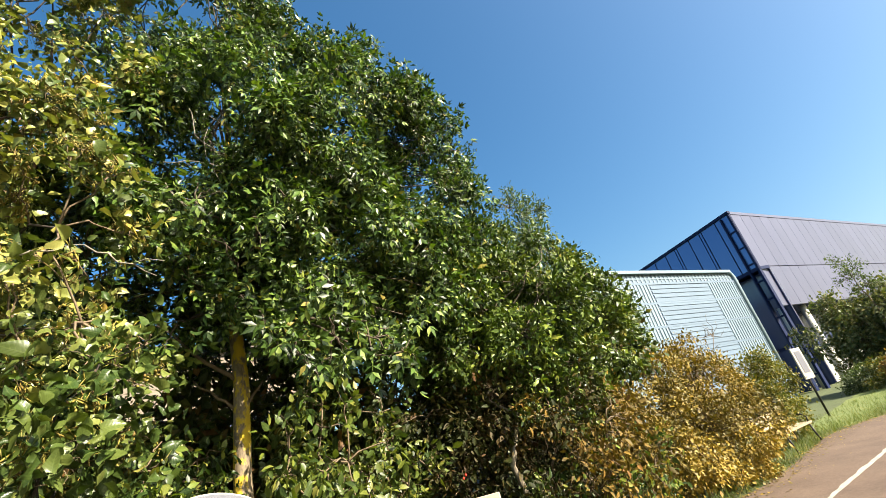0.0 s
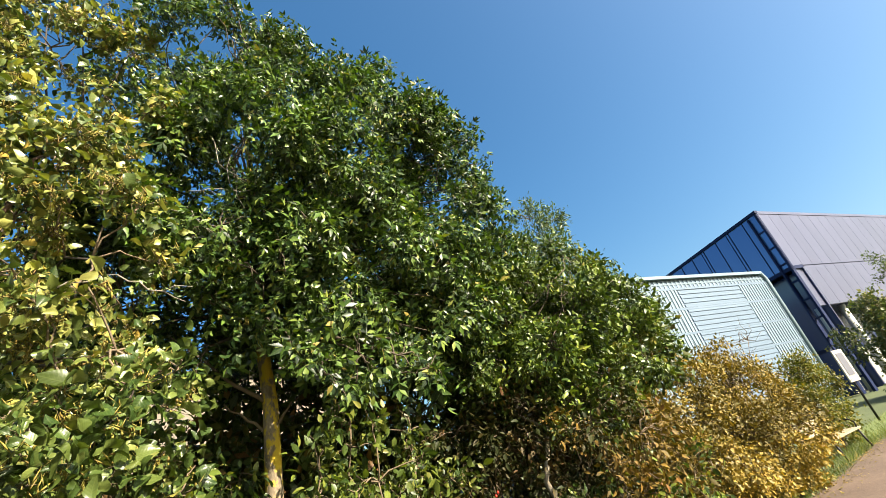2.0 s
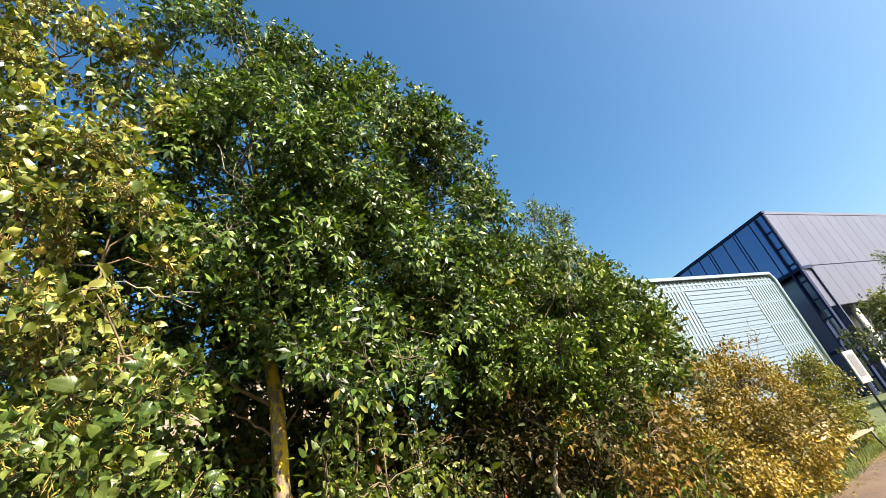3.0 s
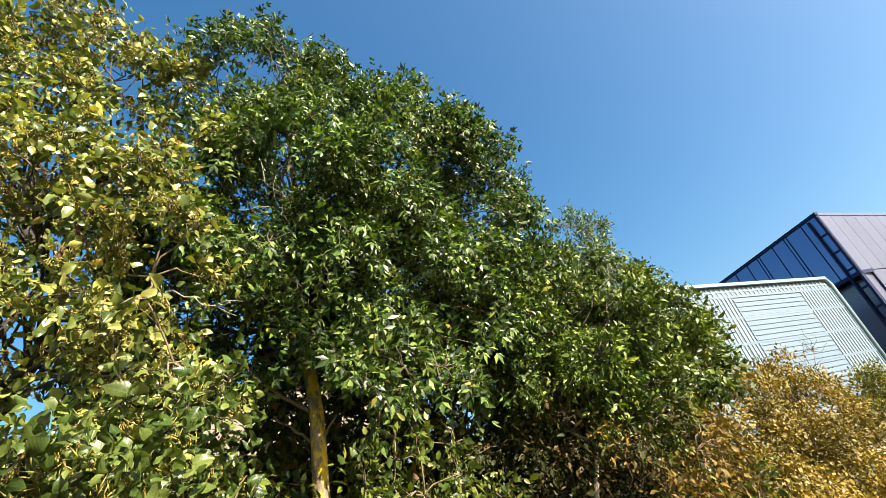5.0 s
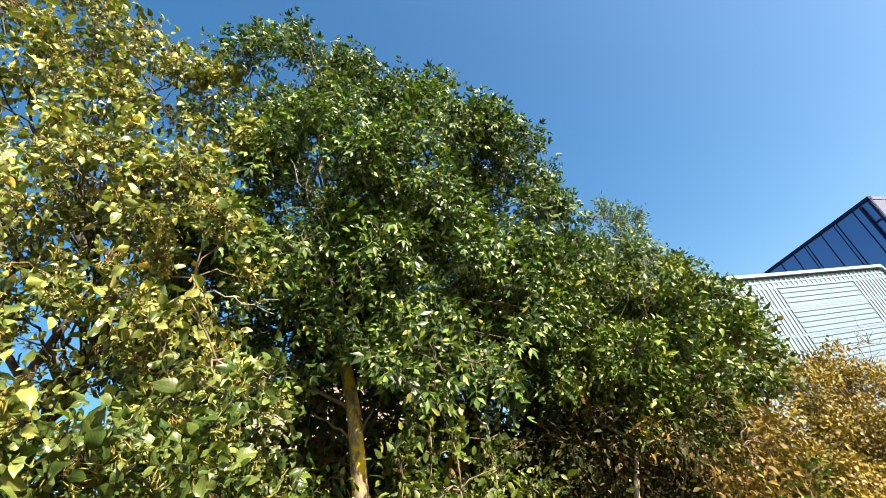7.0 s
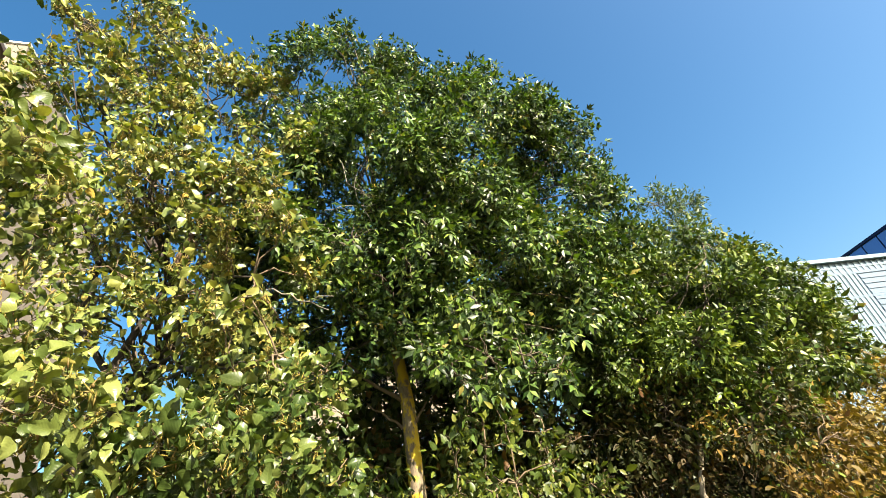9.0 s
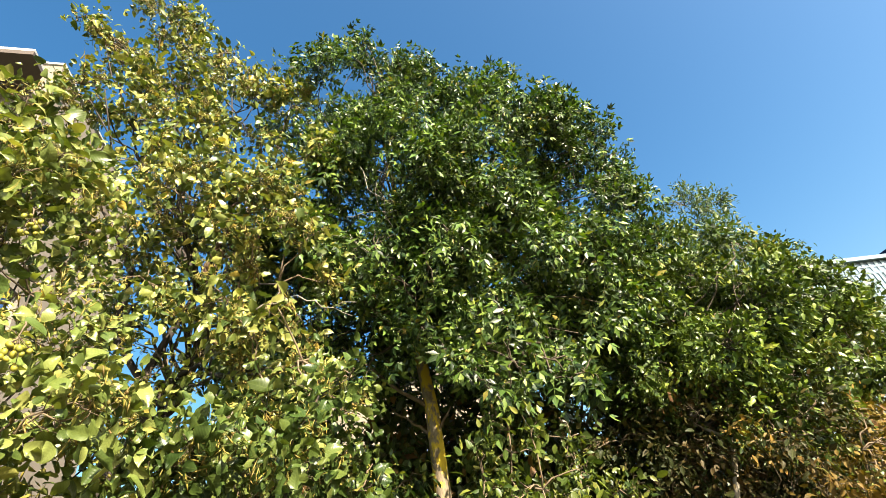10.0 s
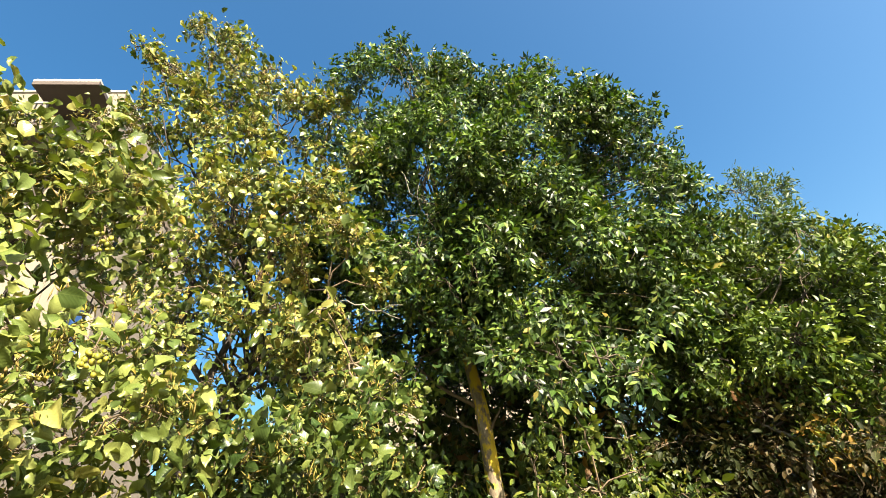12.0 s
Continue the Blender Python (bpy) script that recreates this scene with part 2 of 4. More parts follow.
IRON = rough_material("dark_iron", [(0.3, (0.0131, 0.0131, 0.0144)), (0.7, (0.0327, 0.0327, 0.034))], 8.0, 0.5, 0.1, 60.0, 0.6)
SIGN_WHITE = rough_material("sign_white", [(0.3, (0.2745, 0.2484, 0.2157)), (0.7, (0.3399, 0.3137, 0.2745))], 3.0, 0.45, 0.03, 30.0)
PANEL_CREAM = rough_material("panel_cream", [(0.3, (0.2322, 0.1849, 0.1462)), (0.7, (0.2924, 0.2408, 0.1978))], 5.0, 0.55, 0.03, 30.0)
SIGN_BACK = rough_material("sign_back_grey", [(0.3, (0.085, 0.0882, 0.1144)), (0.7, (0.1111, 0.1144, 0.1438))], 4.0, 0.5, 0.04, 40.0, 0.1)
POST_GREY = rough_material("galvanised_post", [(0.3, (0.1961, 0.1961, 0.1961)), (0.7, (0.3137, 0.3137, 0.3072))], 10.0, 0.5, 0.05, 60.0, 0.6)
SIGN_YELLOW = rough_material("sign_yellow", [(0.3, (0.4706, 0.3399, 0.0261)), (0.7, (0.536, 0.4052, 0.0523))], 4.0, 0.5, 0.03, 30.0)


def glass_material(name, tint, rough=0.04, metal=0.0):
    m, nt, p = material(name)
    p.inputs["Base Color"].default_value = (*tint, 1)
    p.inputs["Roughness"].default_value = rough
    p.inputs["Specular IOR Level"].default_value, p.inputs["Metallic"].default_value = 0.9, metal
    co = nt.nodes.new("ShaderNodeTexCoord")
    n = node(nt, "ShaderNodeTexNoise", Scale=0.6, Detail=2.0)
    nt.links.new(co.outputs["Object"], n.inputs["Vector"])
    bp = node(nt, "ShaderNodeBump", Strength=0.04, Distance=0.05)
    nt.links.new(n.outputs[0], bp.inputs["Height"])
    nt.links.new(bp.outputs[0], p.inputs["Normal"])
    return m


GLASS_BLUE = glass_material("blue_glass", (0.060, 0.125, 0.290), 0.10, 0.45)
GLASS_DARK = glass_material("dark_glass", (0.010, 0.020, 0.080), 0.22)


# ---- building helpers ----
def mesh_from(verts, faces, mat, smooth=False, name="mesh"):
    me = bpy.data.meshes.new(name)
    me.from_pydata(verts, [], faces)
    me.materials.append(mat)
    if smooth:
        me.polygons.foreach_set("use_smooth", [True] * len(me.polygons))
    me.update()
    return me


def part(name, data, parent=None, m=None, label=""):
    ob = new(name, data)
    if parent is not None:
        ob.parent = parent
    if m is not None:
        ob.matrix_basis = m
    if label:
        tagged(ob, label)
    return ob


def thing(name, m, label, category, group="", kind=""):
    ob = new(name)
    ob.empty_display_size = 0.2
    ob.matrix_basis = m
    return tagged(ob, label, category, group, kind)


def box(size, mat, bevel=0.0, at=(0, 0, 0)):
    """A box mesh centred on at, its edges bevelled."""
    bm = bmesh.new()
    bmesh.ops.create_cube(bm, size=1.0)
    bmesh.ops.scale(bm, vec=size, verts=bm.verts)
    if bevel:
        bmesh.ops.bevel(bm, geom=bm.edges[:], offset=bevel, segments=2, affect="EDGES", profile=0.5)
    bmesh.ops.translate(bm, vec=at, verts=bm.verts)
    me = bpy.data.meshes.new("box")
    bm.to_mesh(me)
    bm.free()
    me.materials.append(mat)
    return me


def boxes(items, mat):
    """Several plain boxes, (x0, x1, y0, y1, z0, z1) each, joined in one mesh."""
    vs, fs = [], []
    for x0, x1, y0, y1, z0, z1 in items:
        k = len(vs)
        vs += [(x, y, z) for z in (z0, z1) for x, y in ((x0, y0), (x1, y0), (x1, y1), (x0, y1))]
        fs += [tuple(k + i for i in f) for f in ((3, 2, 1, 0), (4, 5, 6, 7), (0, 1, 5, 4), (1, 2, 6, 5), (2, 3, 7, 6), (3, 0, 4, 7))]
    return mesh_from(vs, fs, mat)


def tubes(lines, mat, sides=8):
    """Tapered round limbs: each line is a list of points and a list of radii."""
    vs, fs = [], []
    for pts, rad, *own in lines:
        s = own[0] if own else sides
        pts = [Vector(p) for p in pts]
        k = len(vs)
        u = None
        for i, p in enumerate(pts):
            d = (pts[min(i + 1, len(pts) - 1)] - pts[max(i - 1, 0)]).normalized()
            if u is None:
                u = d.orthogonal().normalized()
            u = (u - d * u.dot(d)).normalized()
            w = d.cross(u)
            for j in range(s):
                a = 2 * math.pi * j / s
                vs.append(p + (u * math.cos(a) + w * math.sin(a)) * rad[i])
        for i in range(len(pts) - 1):
            for j in range(s):
                a, b_ = k + i * s + j, k + i * s + (j + 1) % s
                fs.append((a, b_, b_ + s, a + s))
        fs.append(tuple(k + j for j in reversed(range(s))))
        fs.append(tuple(k + (len(pts) - 1) * s + j for j in range(s)))
    return mesh_from([tuple(v) for v in vs], fs, mat, True)


def bearing(az, el, d):
    """A place from its bearing (clockwise from +y), its height angle from the eye and its distance over the ground."""
    a = radians(az)
    return Vector((d * math.sin(a), d * math.cos(a), EYE[2] + d * math.tan(radians(el))))


# ---- leaves: template meshes, width along x, base at 0, tip at y = 1 ----
def blade(outline, fold=0.12, droop=0.15, ripple=0.0, skew=0.0):
    """One leaf from half-widths (y, w): a folded, drooping, rippled blade, as vertices and triangles."""
    vs, fs = [(0, 0, 0)], []
    z = lambda y: -droop * y * y
    rows = []
    for i, (y, w) in enumerate(outline):
        k = len(vs)
        r = ripple if i % 2 else -ripple
        vs += [(-w * (1 - skew), y, z(y) + fold * w + r), (0, y, z(y)), (w * (1 + skew), y + skew * 0.3, z(y) + fold * w * 0.8 - r)]
        rows.append(k)
    k = rows[0]
    fs += [(0, k + 1, k), (0, k + 2, k + 1)]
    for a, b_ in zip(rows, rows[1:]):
        fs += [(a, a + 1, b_ + 1), (a, b_ + 1, b_), (a + 1, a + 2, b_ + 2), (a + 1, b_ + 2, b_ + 1)]
    last = rows[-1]
    k = len(vs)
    vs.append((0, 1, z(1)))
    fs += [(last, last + 1, k), (last + 1, last + 2, k)]
    vs = np.array(vs, float)
    return vs, np.array(fs, int), vs[:, :2].copy()


def placed(vs, fs, m, k):
    m = np.array(m)
    return vs @ m[:3, :3].T + m[:3, 3], fs + k


def compound(pairs=3, leaflet=0.42, width=0.15):
    """A feathered leaf of paired leaflets on a bent stalk."""
    lv, lf, lu = blade([(0.42, width)], 0.25, 0.18)
    vs, fs, uv, n = [], [], [], 0
    bits = []
    for i in range(pairs):
        y = 0.30 + 0.5 * i / max(pairs - 1, 1) * 0.8
        for s in (-1, 1):
            bits.append((0.0, y, -0.28 * y * y, s * (62 - 10 * i), -16 - 5 * i, leaflet * (0.85 + 0.15 * i / pairs)))
    bits.append((0.0, 0.72, -0.15, 0, -28, leaflet * 1.05))
    for x, y, z, rz, rx, s in bits:
        m = Matrix.Translation((x, y, z)) @ Euler((radians(rx), 0, radians(-rz))).to_matrix().to_4x4() @ Matrix.Scale(s, 4)
        v, f = placed(lv, lf, m, n)
        vs.append(v), fs.append(f), uv.append(lu)
        n += len(v)
    st = np.array([(-0.012, 0, 0), (0.012, 0, 0), (0.0, 0.78, -0.17)])
    vs.append(st), fs.append(np.array([(0, 1, 2)]) + n), uv.append(np.zeros((3, 2)))
    return np.concatenate(vs), np.concatenate(fs), np.concatenate(uv)


def ragged(seed, outline, wild=0.18, fold=0.35, droop=0.35, curl=0.12):
    """A crumpled leaf with an uneven toothed edge: five points across each row, the two halves unlike."""
    rng = np.random.default_rng(seed)
    twist, bow = rng.normal() * 0.35, rng.normal() * 0.10
    vs, fs = [(0, 0, 0)], []
    for i, (y, w) in enumerate(outline):
        z, mid = -droop * y * y, bow * math.sin(3.14 * y)
        l_, r_ = (w * (1 + wild * rng.normal() + (0.10 if (i + k) % 2 else -0.08)) for k in (0, 1))
        row = []
        for t in (-1, -0.55, 0, 0.55, 1):
            half = l_ if t < 0 else r_
            lift = fold * half * abs(t) - curl * half * t * t * 1.6 + twist * half * t * y
            row.append((mid + half * t, y + 0.05 * rng.normal() * abs(t), z + lift + 0.03 * rng.normal() * abs(t)))
        vs += row
    n = len(outline)
    fs += [(0, 1 + c + 1, 1 + c) for c in range(4)]
    for i in range(n - 1):
        a, b_ = 1 + 5 * i, 6 + 5 * i
        for c in range(4):
            fs += [(a + c, a + c + 1, b_ + c + 1), (a + c, b_ + c + 1, b_ + c)]
    k, last = len(vs), 1 + 5 * (n - 1)
    vs.append((bow * 0.3, 1, -droop))
    fs += [(last + c, last + c + 1, k) for c in range(4)]
    vs = np.array(vs, float)
    return vs, np.array(fs, int), vs[:, :2].copy()


T_ASH = [compound(2, 0.54, 0.20), compound(2, 0.50, 0.24), compound(2, 0.60, 0.18)]
BROAD = [(0.10, 0.19), (0.34, 0.35), (0.64, 0.33), (0.88, 0.18)]
T_ALDER = [ragged(s_, BROAD, 0.16, f_, d_) for s_, f_, d_ in ((1, 0.45, 0.30), (2, 0.75, 0.45), (3, 0.30, 0.15), (4, 0.60, 0.60), (5, 0.95, 0.25))]
T_ALDER_SMALL = [ragged(s_, [(0.14, 0.20), (0.42, 0.33), (0.72, 0.28)], 0.14, f_, d_) for s_, f_, d_ in ((6, 0.5, 0.4), (7, 0.9, 0.2), (8, 0.3, 0.6))]
T_OVATE = [blade([(0.28, 0.24), (0.62, 0.21)], 0.22, 0.22), blade([(0.30, 0.20), (0.64, 0.18)], 0.5, 0.35), blade([(0.26, 0.22), (0.58, 0.23)], 0.3, 0.05)]
T_MAPLE = [blade([(0.24, 0.24), (0.56, 0.20)], 0.3, 0.25), blade([(0.30, 0.19), (0.62, 0.16)], 0.5, 0.4), blade([(0.22, 0.27), (0.50, 0.24)], 0.2, 0.1)]
T_NARROW = blade([(0.35, 0.11), (0.7, 0.085)], 0.2, 0.2)
T_SMALL = blade([(0.45, 0.30)], 0.25, 0.1)
T_GRASS = blade([(0.25, 0.022), (0.65, 0.016)], 0.3, 0.3)


def frames_of(axis, normal):
    """Rotation matrices with y along axis and z near normal."""
    y = axis / np.linalg.norm(axis, axis=1, keepdims=True)
    x = np.cross(y, normal)
    x /= np.linalg.norm(x, axis=1, keepdims=True) + 1e-9
    return np.stack([x, y, np.cross(x, y)], axis=2)


def leaf_mesh(template, place, turn, size, mat):
    """Leaves of one template, or of several in turn, joined in one mesh."""
    kinds = template if isinstance(template, list) else [template]
    co, tri, uv, base = [], [], [], 0
    for i, (tv, tf, tu) in enumerate(kinds):
        pl, tr, si = place[i::len(kinds)], turn[i::len(kinds)], size[i::len(kinds)]
        n, k = len(pl), len(tv)
        co.append((np.einsum("nij,kj->nki", tr, tv) * si[:, None, None] + pl[:, None, :]).reshape(-1))
        tri.append((tf[None] + (np.arange(n) * k)[:, None, None]).reshape(-1) + base)
        uv.append(np.tile(tu[tf.reshape(-1)].reshape(-1), n))
        base += n * k
    co, tri, uv = np.concatenate(co), np.concatenate(tri), np.concatenate(uv)
    me = bpy.data.meshes.new("leaves")
    me.vertices.add(base)
    me.vertices.foreach_set("co", co)
    nf = len(tri) // 3
    me.loops.add(nf * 3)
    me.loops.foreach_set("vertex_index", tri.astype(np.int32))
    me.polygons.add(nf)
    me.polygons.foreach_set("loop_start", np.arange(0, nf * 3, 3, dtype=np.int32))
    layer = me.uv_layers.new(name="leaf")
    layer.data.foreach_set("uv", uv)
    me.materials.append(mat)
    me.polygons.foreach_set("use_smooth", [True] * nf)
    me.update(calc_edges=True)
    return me


def fill_lobes(rng, lobes, per_m3, shell=0.45, clump=0.30, share=26):
    """Twig tips in the lobes (x, y, z, radius, flatness, density), gathered in sprays near the skin; and the way out at each."""
    tips, outs, homes, mids = [], [], [], []
    for i, (x, y, z, r, flat, thick) in enumerate(lobes):
        n = max(int(per_m3 * thick * 4.19 * r ** 3 * flat), 6)
        sprays = max(int(share * r * r * thick), 6)
        d = rng.normal(size=(sprays, 3))
        d /= np.linalg.norm(d, axis=1, keepdims=True)
        rad = (shell ** 3 + (1 - shell ** 3) * rng.random(sprays)) ** (1 / 3) * (0.84 + 0.22 * rng.random(sprays))
        c = d * (rad * r)[:, None]
        k = rng.integers(0, sprays, n)
        off = rng.normal(size=(n, 3))
        off *= (rng.random((n, 1)) ** 0.4) / np.linalg.norm(off, axis=1, keepdims=True) * clump * min(r, 0.8) * 1.1
        p = (c[k] + off) * [1, 1, flat]
        o = d[k] * 0.7 + off / (np.linalg.norm(off, axis=1, keepdims=True) + 1e-6) * 0.6
        tips.append(p + [x, y, z]), outs.append(o / (np.linalg.norm(o, axis=1, keepdims=True) + 1e-6)), homes.append(k + sum(len(m) for m in mids))
        mids.append(np.c_[c * [1, 1, flat] + [x, y, z], np.full(sprays, i)])
    return np.concatenate(tips), np.concatenate(outs), np.concatenate(homes), np.concatenate(mids)


def leaves_at(rng, tips, outs, per_tip, spread, size, droop=0.5, lift=0.6, wild=0.6, vary=0.25, stray=0.7):
    """Places, turns and sizes of leaves set about the twig tips."""
    n = len(tips) * per_tip
    base = np.repeat(tips, per_tip, 0) + rng.normal(size=(n, 3)) * spread
    out = np.repeat(outs, per_tip, 0)
    axis = out * 0.8 + rng.normal(size=(n, 3)) * stray
    axis[:, 2] -= droop * (1 - 1.9 * out[:, 2].clip(0, 1))
    nor = out * 0.5 + [0, 0, lift] + rng.normal(size=(n, 3)) * wild
    return base, frames_of(axis, nor), size * (1 + vary * rng.normal(size=n)).clip(0.4, 2.2)


def bend(rng, a, b_, steps=5, sag=0.15, jitter=0.05):
    """A bowed line from a to b."""
    a, b_ = Vector(a), Vector(b_)
    length = (b_ - a).length
    pts = []
    for i in range(steps + 1):
        t = i / steps
        p = a.lerp(b_, t) + Vector((0, 0, math.sin(math.pi * t) * sag * length))
        if 0 < i < steps:
            p += Vector(rng.normal(size=3)) * jitter * length
        pts.append(p)
    return pts


def taper(n, r0, r1):
    return [r0 + (r1 - r0) * i / (n - 1) for i in range(n)]


def tree(name, seed, base, top, girth, lobes, template, leaf_mat, bark, label, category="tree", per_m3=60, per_tip=3, spread=0.1,
         size=0.25, droop=0.5, lift=0.6, wild=0.6, twigs=0.25, singles=0, shell=0.45, trunk_sides=14, fork=0.3, near=(-1.0, 1.0, 1.6),
         leaf_name="leaf", twig_r=0.006, group="", jitter=0.03, limb_bark=None, vary=0.25, stray=0.7, clump=0.30, share=26, high=None):
    """A tree: tapered trunk, a limb to each lobe, twigs, and a crown of separate leaves."""
    rng = np.random.default_rng(seed)
    base, top = Vector(base), Vector(top)
    root = thing(name, Matrix.Translation(base), label, category, group)
    loc = lambda p: Vector(p) - base
    stem = bend(rng, base - Vector((0, 0, 0.05)), top, 9, 0.0, jitter)
    part("trunk", tubes([([loc(p) for p in stem], [girth * (1.25 if i == 0 else 1) * (1 - 0.88 * (i / 9) ** 1.1) for i in range(10)])], bark, trunk_sides), root)
    limbs = []
    for x, y, z, r, flat, thick in lobes:
        c = Vector((x, y, z))
        hgt = min(max(fork + (z - base.z) * 0.35, 0.3), (top.z - base.z) * 0.85) + base.z
        t = (hgt - base.z) / max(top.z - base.z, 0.1)
        f = min(t * 9, 8.999)
        s = stem[int(f)].lerp(stem[int(f) + 1], f % 1)
        pts = bend(rng, s, c, 6, 0.06, 0.04)
        limbs.append(pts)
        r0 = max(girth * (1 - 0.85 * t) * 0.42, twig_r * 2.5)
        part("limb", tubes([([loc(p) for p in pts], taper(7, r0, max(r0 * 0.3, twig_r)))], limb_bark or bark, 7), root)
    tips, outs, homes, mids = fill_lobes(rng, lobes, per_m3, shell, clump, share)
    lines, hubs = [], []
    for x, y, z, i in mids:
        limb = limbs[int(i)]
        c = Vector((x, y, z))
        s = min(limb[2:], key=lambda q: (q - c).length)
        pts = bend(rng, s, c, 4, 0.08, 0.07)
        hubs.append(pts)
        if twigs > 0:
            lines.append(([loc(p) for p in pts], taper(5, twig_r * 1.5, twig_r * 0.8), 5))
    for i in np.flatnonzero(rng.random(len(tips)) < twigs):
        pts = bend(rng, hubs[homes[i]][int(rng.integers(2, 5))], tips[i], 3, 0.06, 0.09)
        lines.append(([loc(p) for p in pts], taper(4, twig_r * 0.6, twig_r * 0.25), 3))
    if lines:
        tagged(part("twig", tubes(lines, limb_bark or TWIG, 4), root), kind="stuff")
    pl, tu, si = leaves_at(rng, tips, outs, per_tip, spread, size, droop, lift, wild, vary, stray)
    if high:
        si = si * np.interp(pl[:, 2], high[:2], (1.0, high[2]))
    pl = pl - np.array(base)
    if singles:
        order = np.argsort(np.linalg.norm(pl + np.array(base) - np.array(near), axis=1))
        own, rest = order[:singles], order[singles:]
        ones = [leaf_mesh(t_, np.zeros((1, 3)), np.eye(3)[None], np.ones(1), leaf_mat) for t_ in (template if isinstance(template, list) else [template])]
        for i in own:
            part(leaf_name, ones[int(i) % len(ones)], root, Matrix.LocRotScale(Vector(pl[i]), Matrix(tu[i].tolist()).to_quaternion(), [float(si[i])] * 3))
        pl, tu, si = pl[rest], tu[rest], si[rest]
    tagged(part("crown", leaf_mesh(template, pl, tu, si, leaf_mat), root), kind="stuff")
    return root, tips, outs, rng


def lobes_at(*rows):
    """Lobes from bearing, height angle, distance, radius and leaf density."""
    return [(*bearing(az, el, d), r, 1.0, thick) for az, el, d, r, thick in rows]


# ---- ground, path, lawn ----
SITE = pose(0, 0, 0, 0, 0, 41)          # x runs along the path, y towards the hedge
YARD = pose(22.7, 37.7, 0, 0, 0, 34.5)  # x runs along the far fronts


def strip(xs, lo, hi, z, mat, waver=0.0, seed=1):
    rng = np.random.default_rng(seed)
    vs, fs = [], []
    for i, x in enumerate(xs):
        vs += [(x, lo(x), z), (x, hi(x) + waver * rng.normal(), z)]
        if i:
            k = 2 * i
            fs.append((k - 2, k, k + 1, k - 1))
    return mesh_from(vs, fs, mat)


def ground_sheet():
    n, half = 60, 3000.0
    g = [half * math.copysign(abs(2 * i / n - 1) ** 3, 2 * i / n - 1) for i in range(n + 1)]
    vs = [(x, y, 0.0) for y in g for x in g]
    fs = [(j * (n + 1) + i, j * (n + 1) + i + 1, (j + 1) * (n + 1) + i + 1, (j + 1) * (n + 1) + i) for j in range(n) for i in range(n)]
    return mesh_from(vs, fs, SOIL)


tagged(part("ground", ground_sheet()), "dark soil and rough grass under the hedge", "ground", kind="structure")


def swing(x):
    """How far the path has swung away from the hedge, short of the bench."""
    u = max(8 - x, 0)
    return -0.045 * min(u, 8.5) ** 2 - 0.765 * max(u - 8.5, 0) + 0.7 * max(u - 14, 0)


def edge(x):
    """The path's border on the hedge side."""
    return 4.45 + swing(x) + 0.5 * min(max(x - 11, 0) / 4, 1) - 1.2 * min(max(x - 16, 0) / 4, 1)


xs = [-60 + 0.5 * i for i in range(400)]
tagged(part("path", strip(xs, lambda x: -1.4 + swing(x), lambda x: edge(x) + 0.02 * math.sin(3 * x), 0.012, PATH, 0.05), None, SITE),
       "reddish brown worn path strewn with dry leaves", "path", kind="structure")
tagged(part("path_line", strip([-40 + 0.25 * i for i in range(400)], lambda x: 2.945 + swing(x) + 0.006 * math.sin(9 * x), lambda x: 3.035 + swing(x), 0.017, LINE_PAINT, 0.012), None, SITE),
       "worn white painted line along the path", "road marking", kind="structure")
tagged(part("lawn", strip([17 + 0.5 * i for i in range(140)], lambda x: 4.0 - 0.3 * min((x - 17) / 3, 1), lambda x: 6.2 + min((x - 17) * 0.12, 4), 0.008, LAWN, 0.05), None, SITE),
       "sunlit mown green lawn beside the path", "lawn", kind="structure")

# ---- buildings ----
def prism(plan, z0, z1, mat):
    """An upright block over a plan drawn anticlockwise."""
    n = len(plan)
    return mesh_from([(x, y, z) for z in (z0, z1) for x, y in plan],
                     [tuple(range(n))[::-1], tuple(range(n, 2 * n))] + [(i, (i + 1) % n, n + (i + 1) % n, n + i) for i in range(n)], mat)


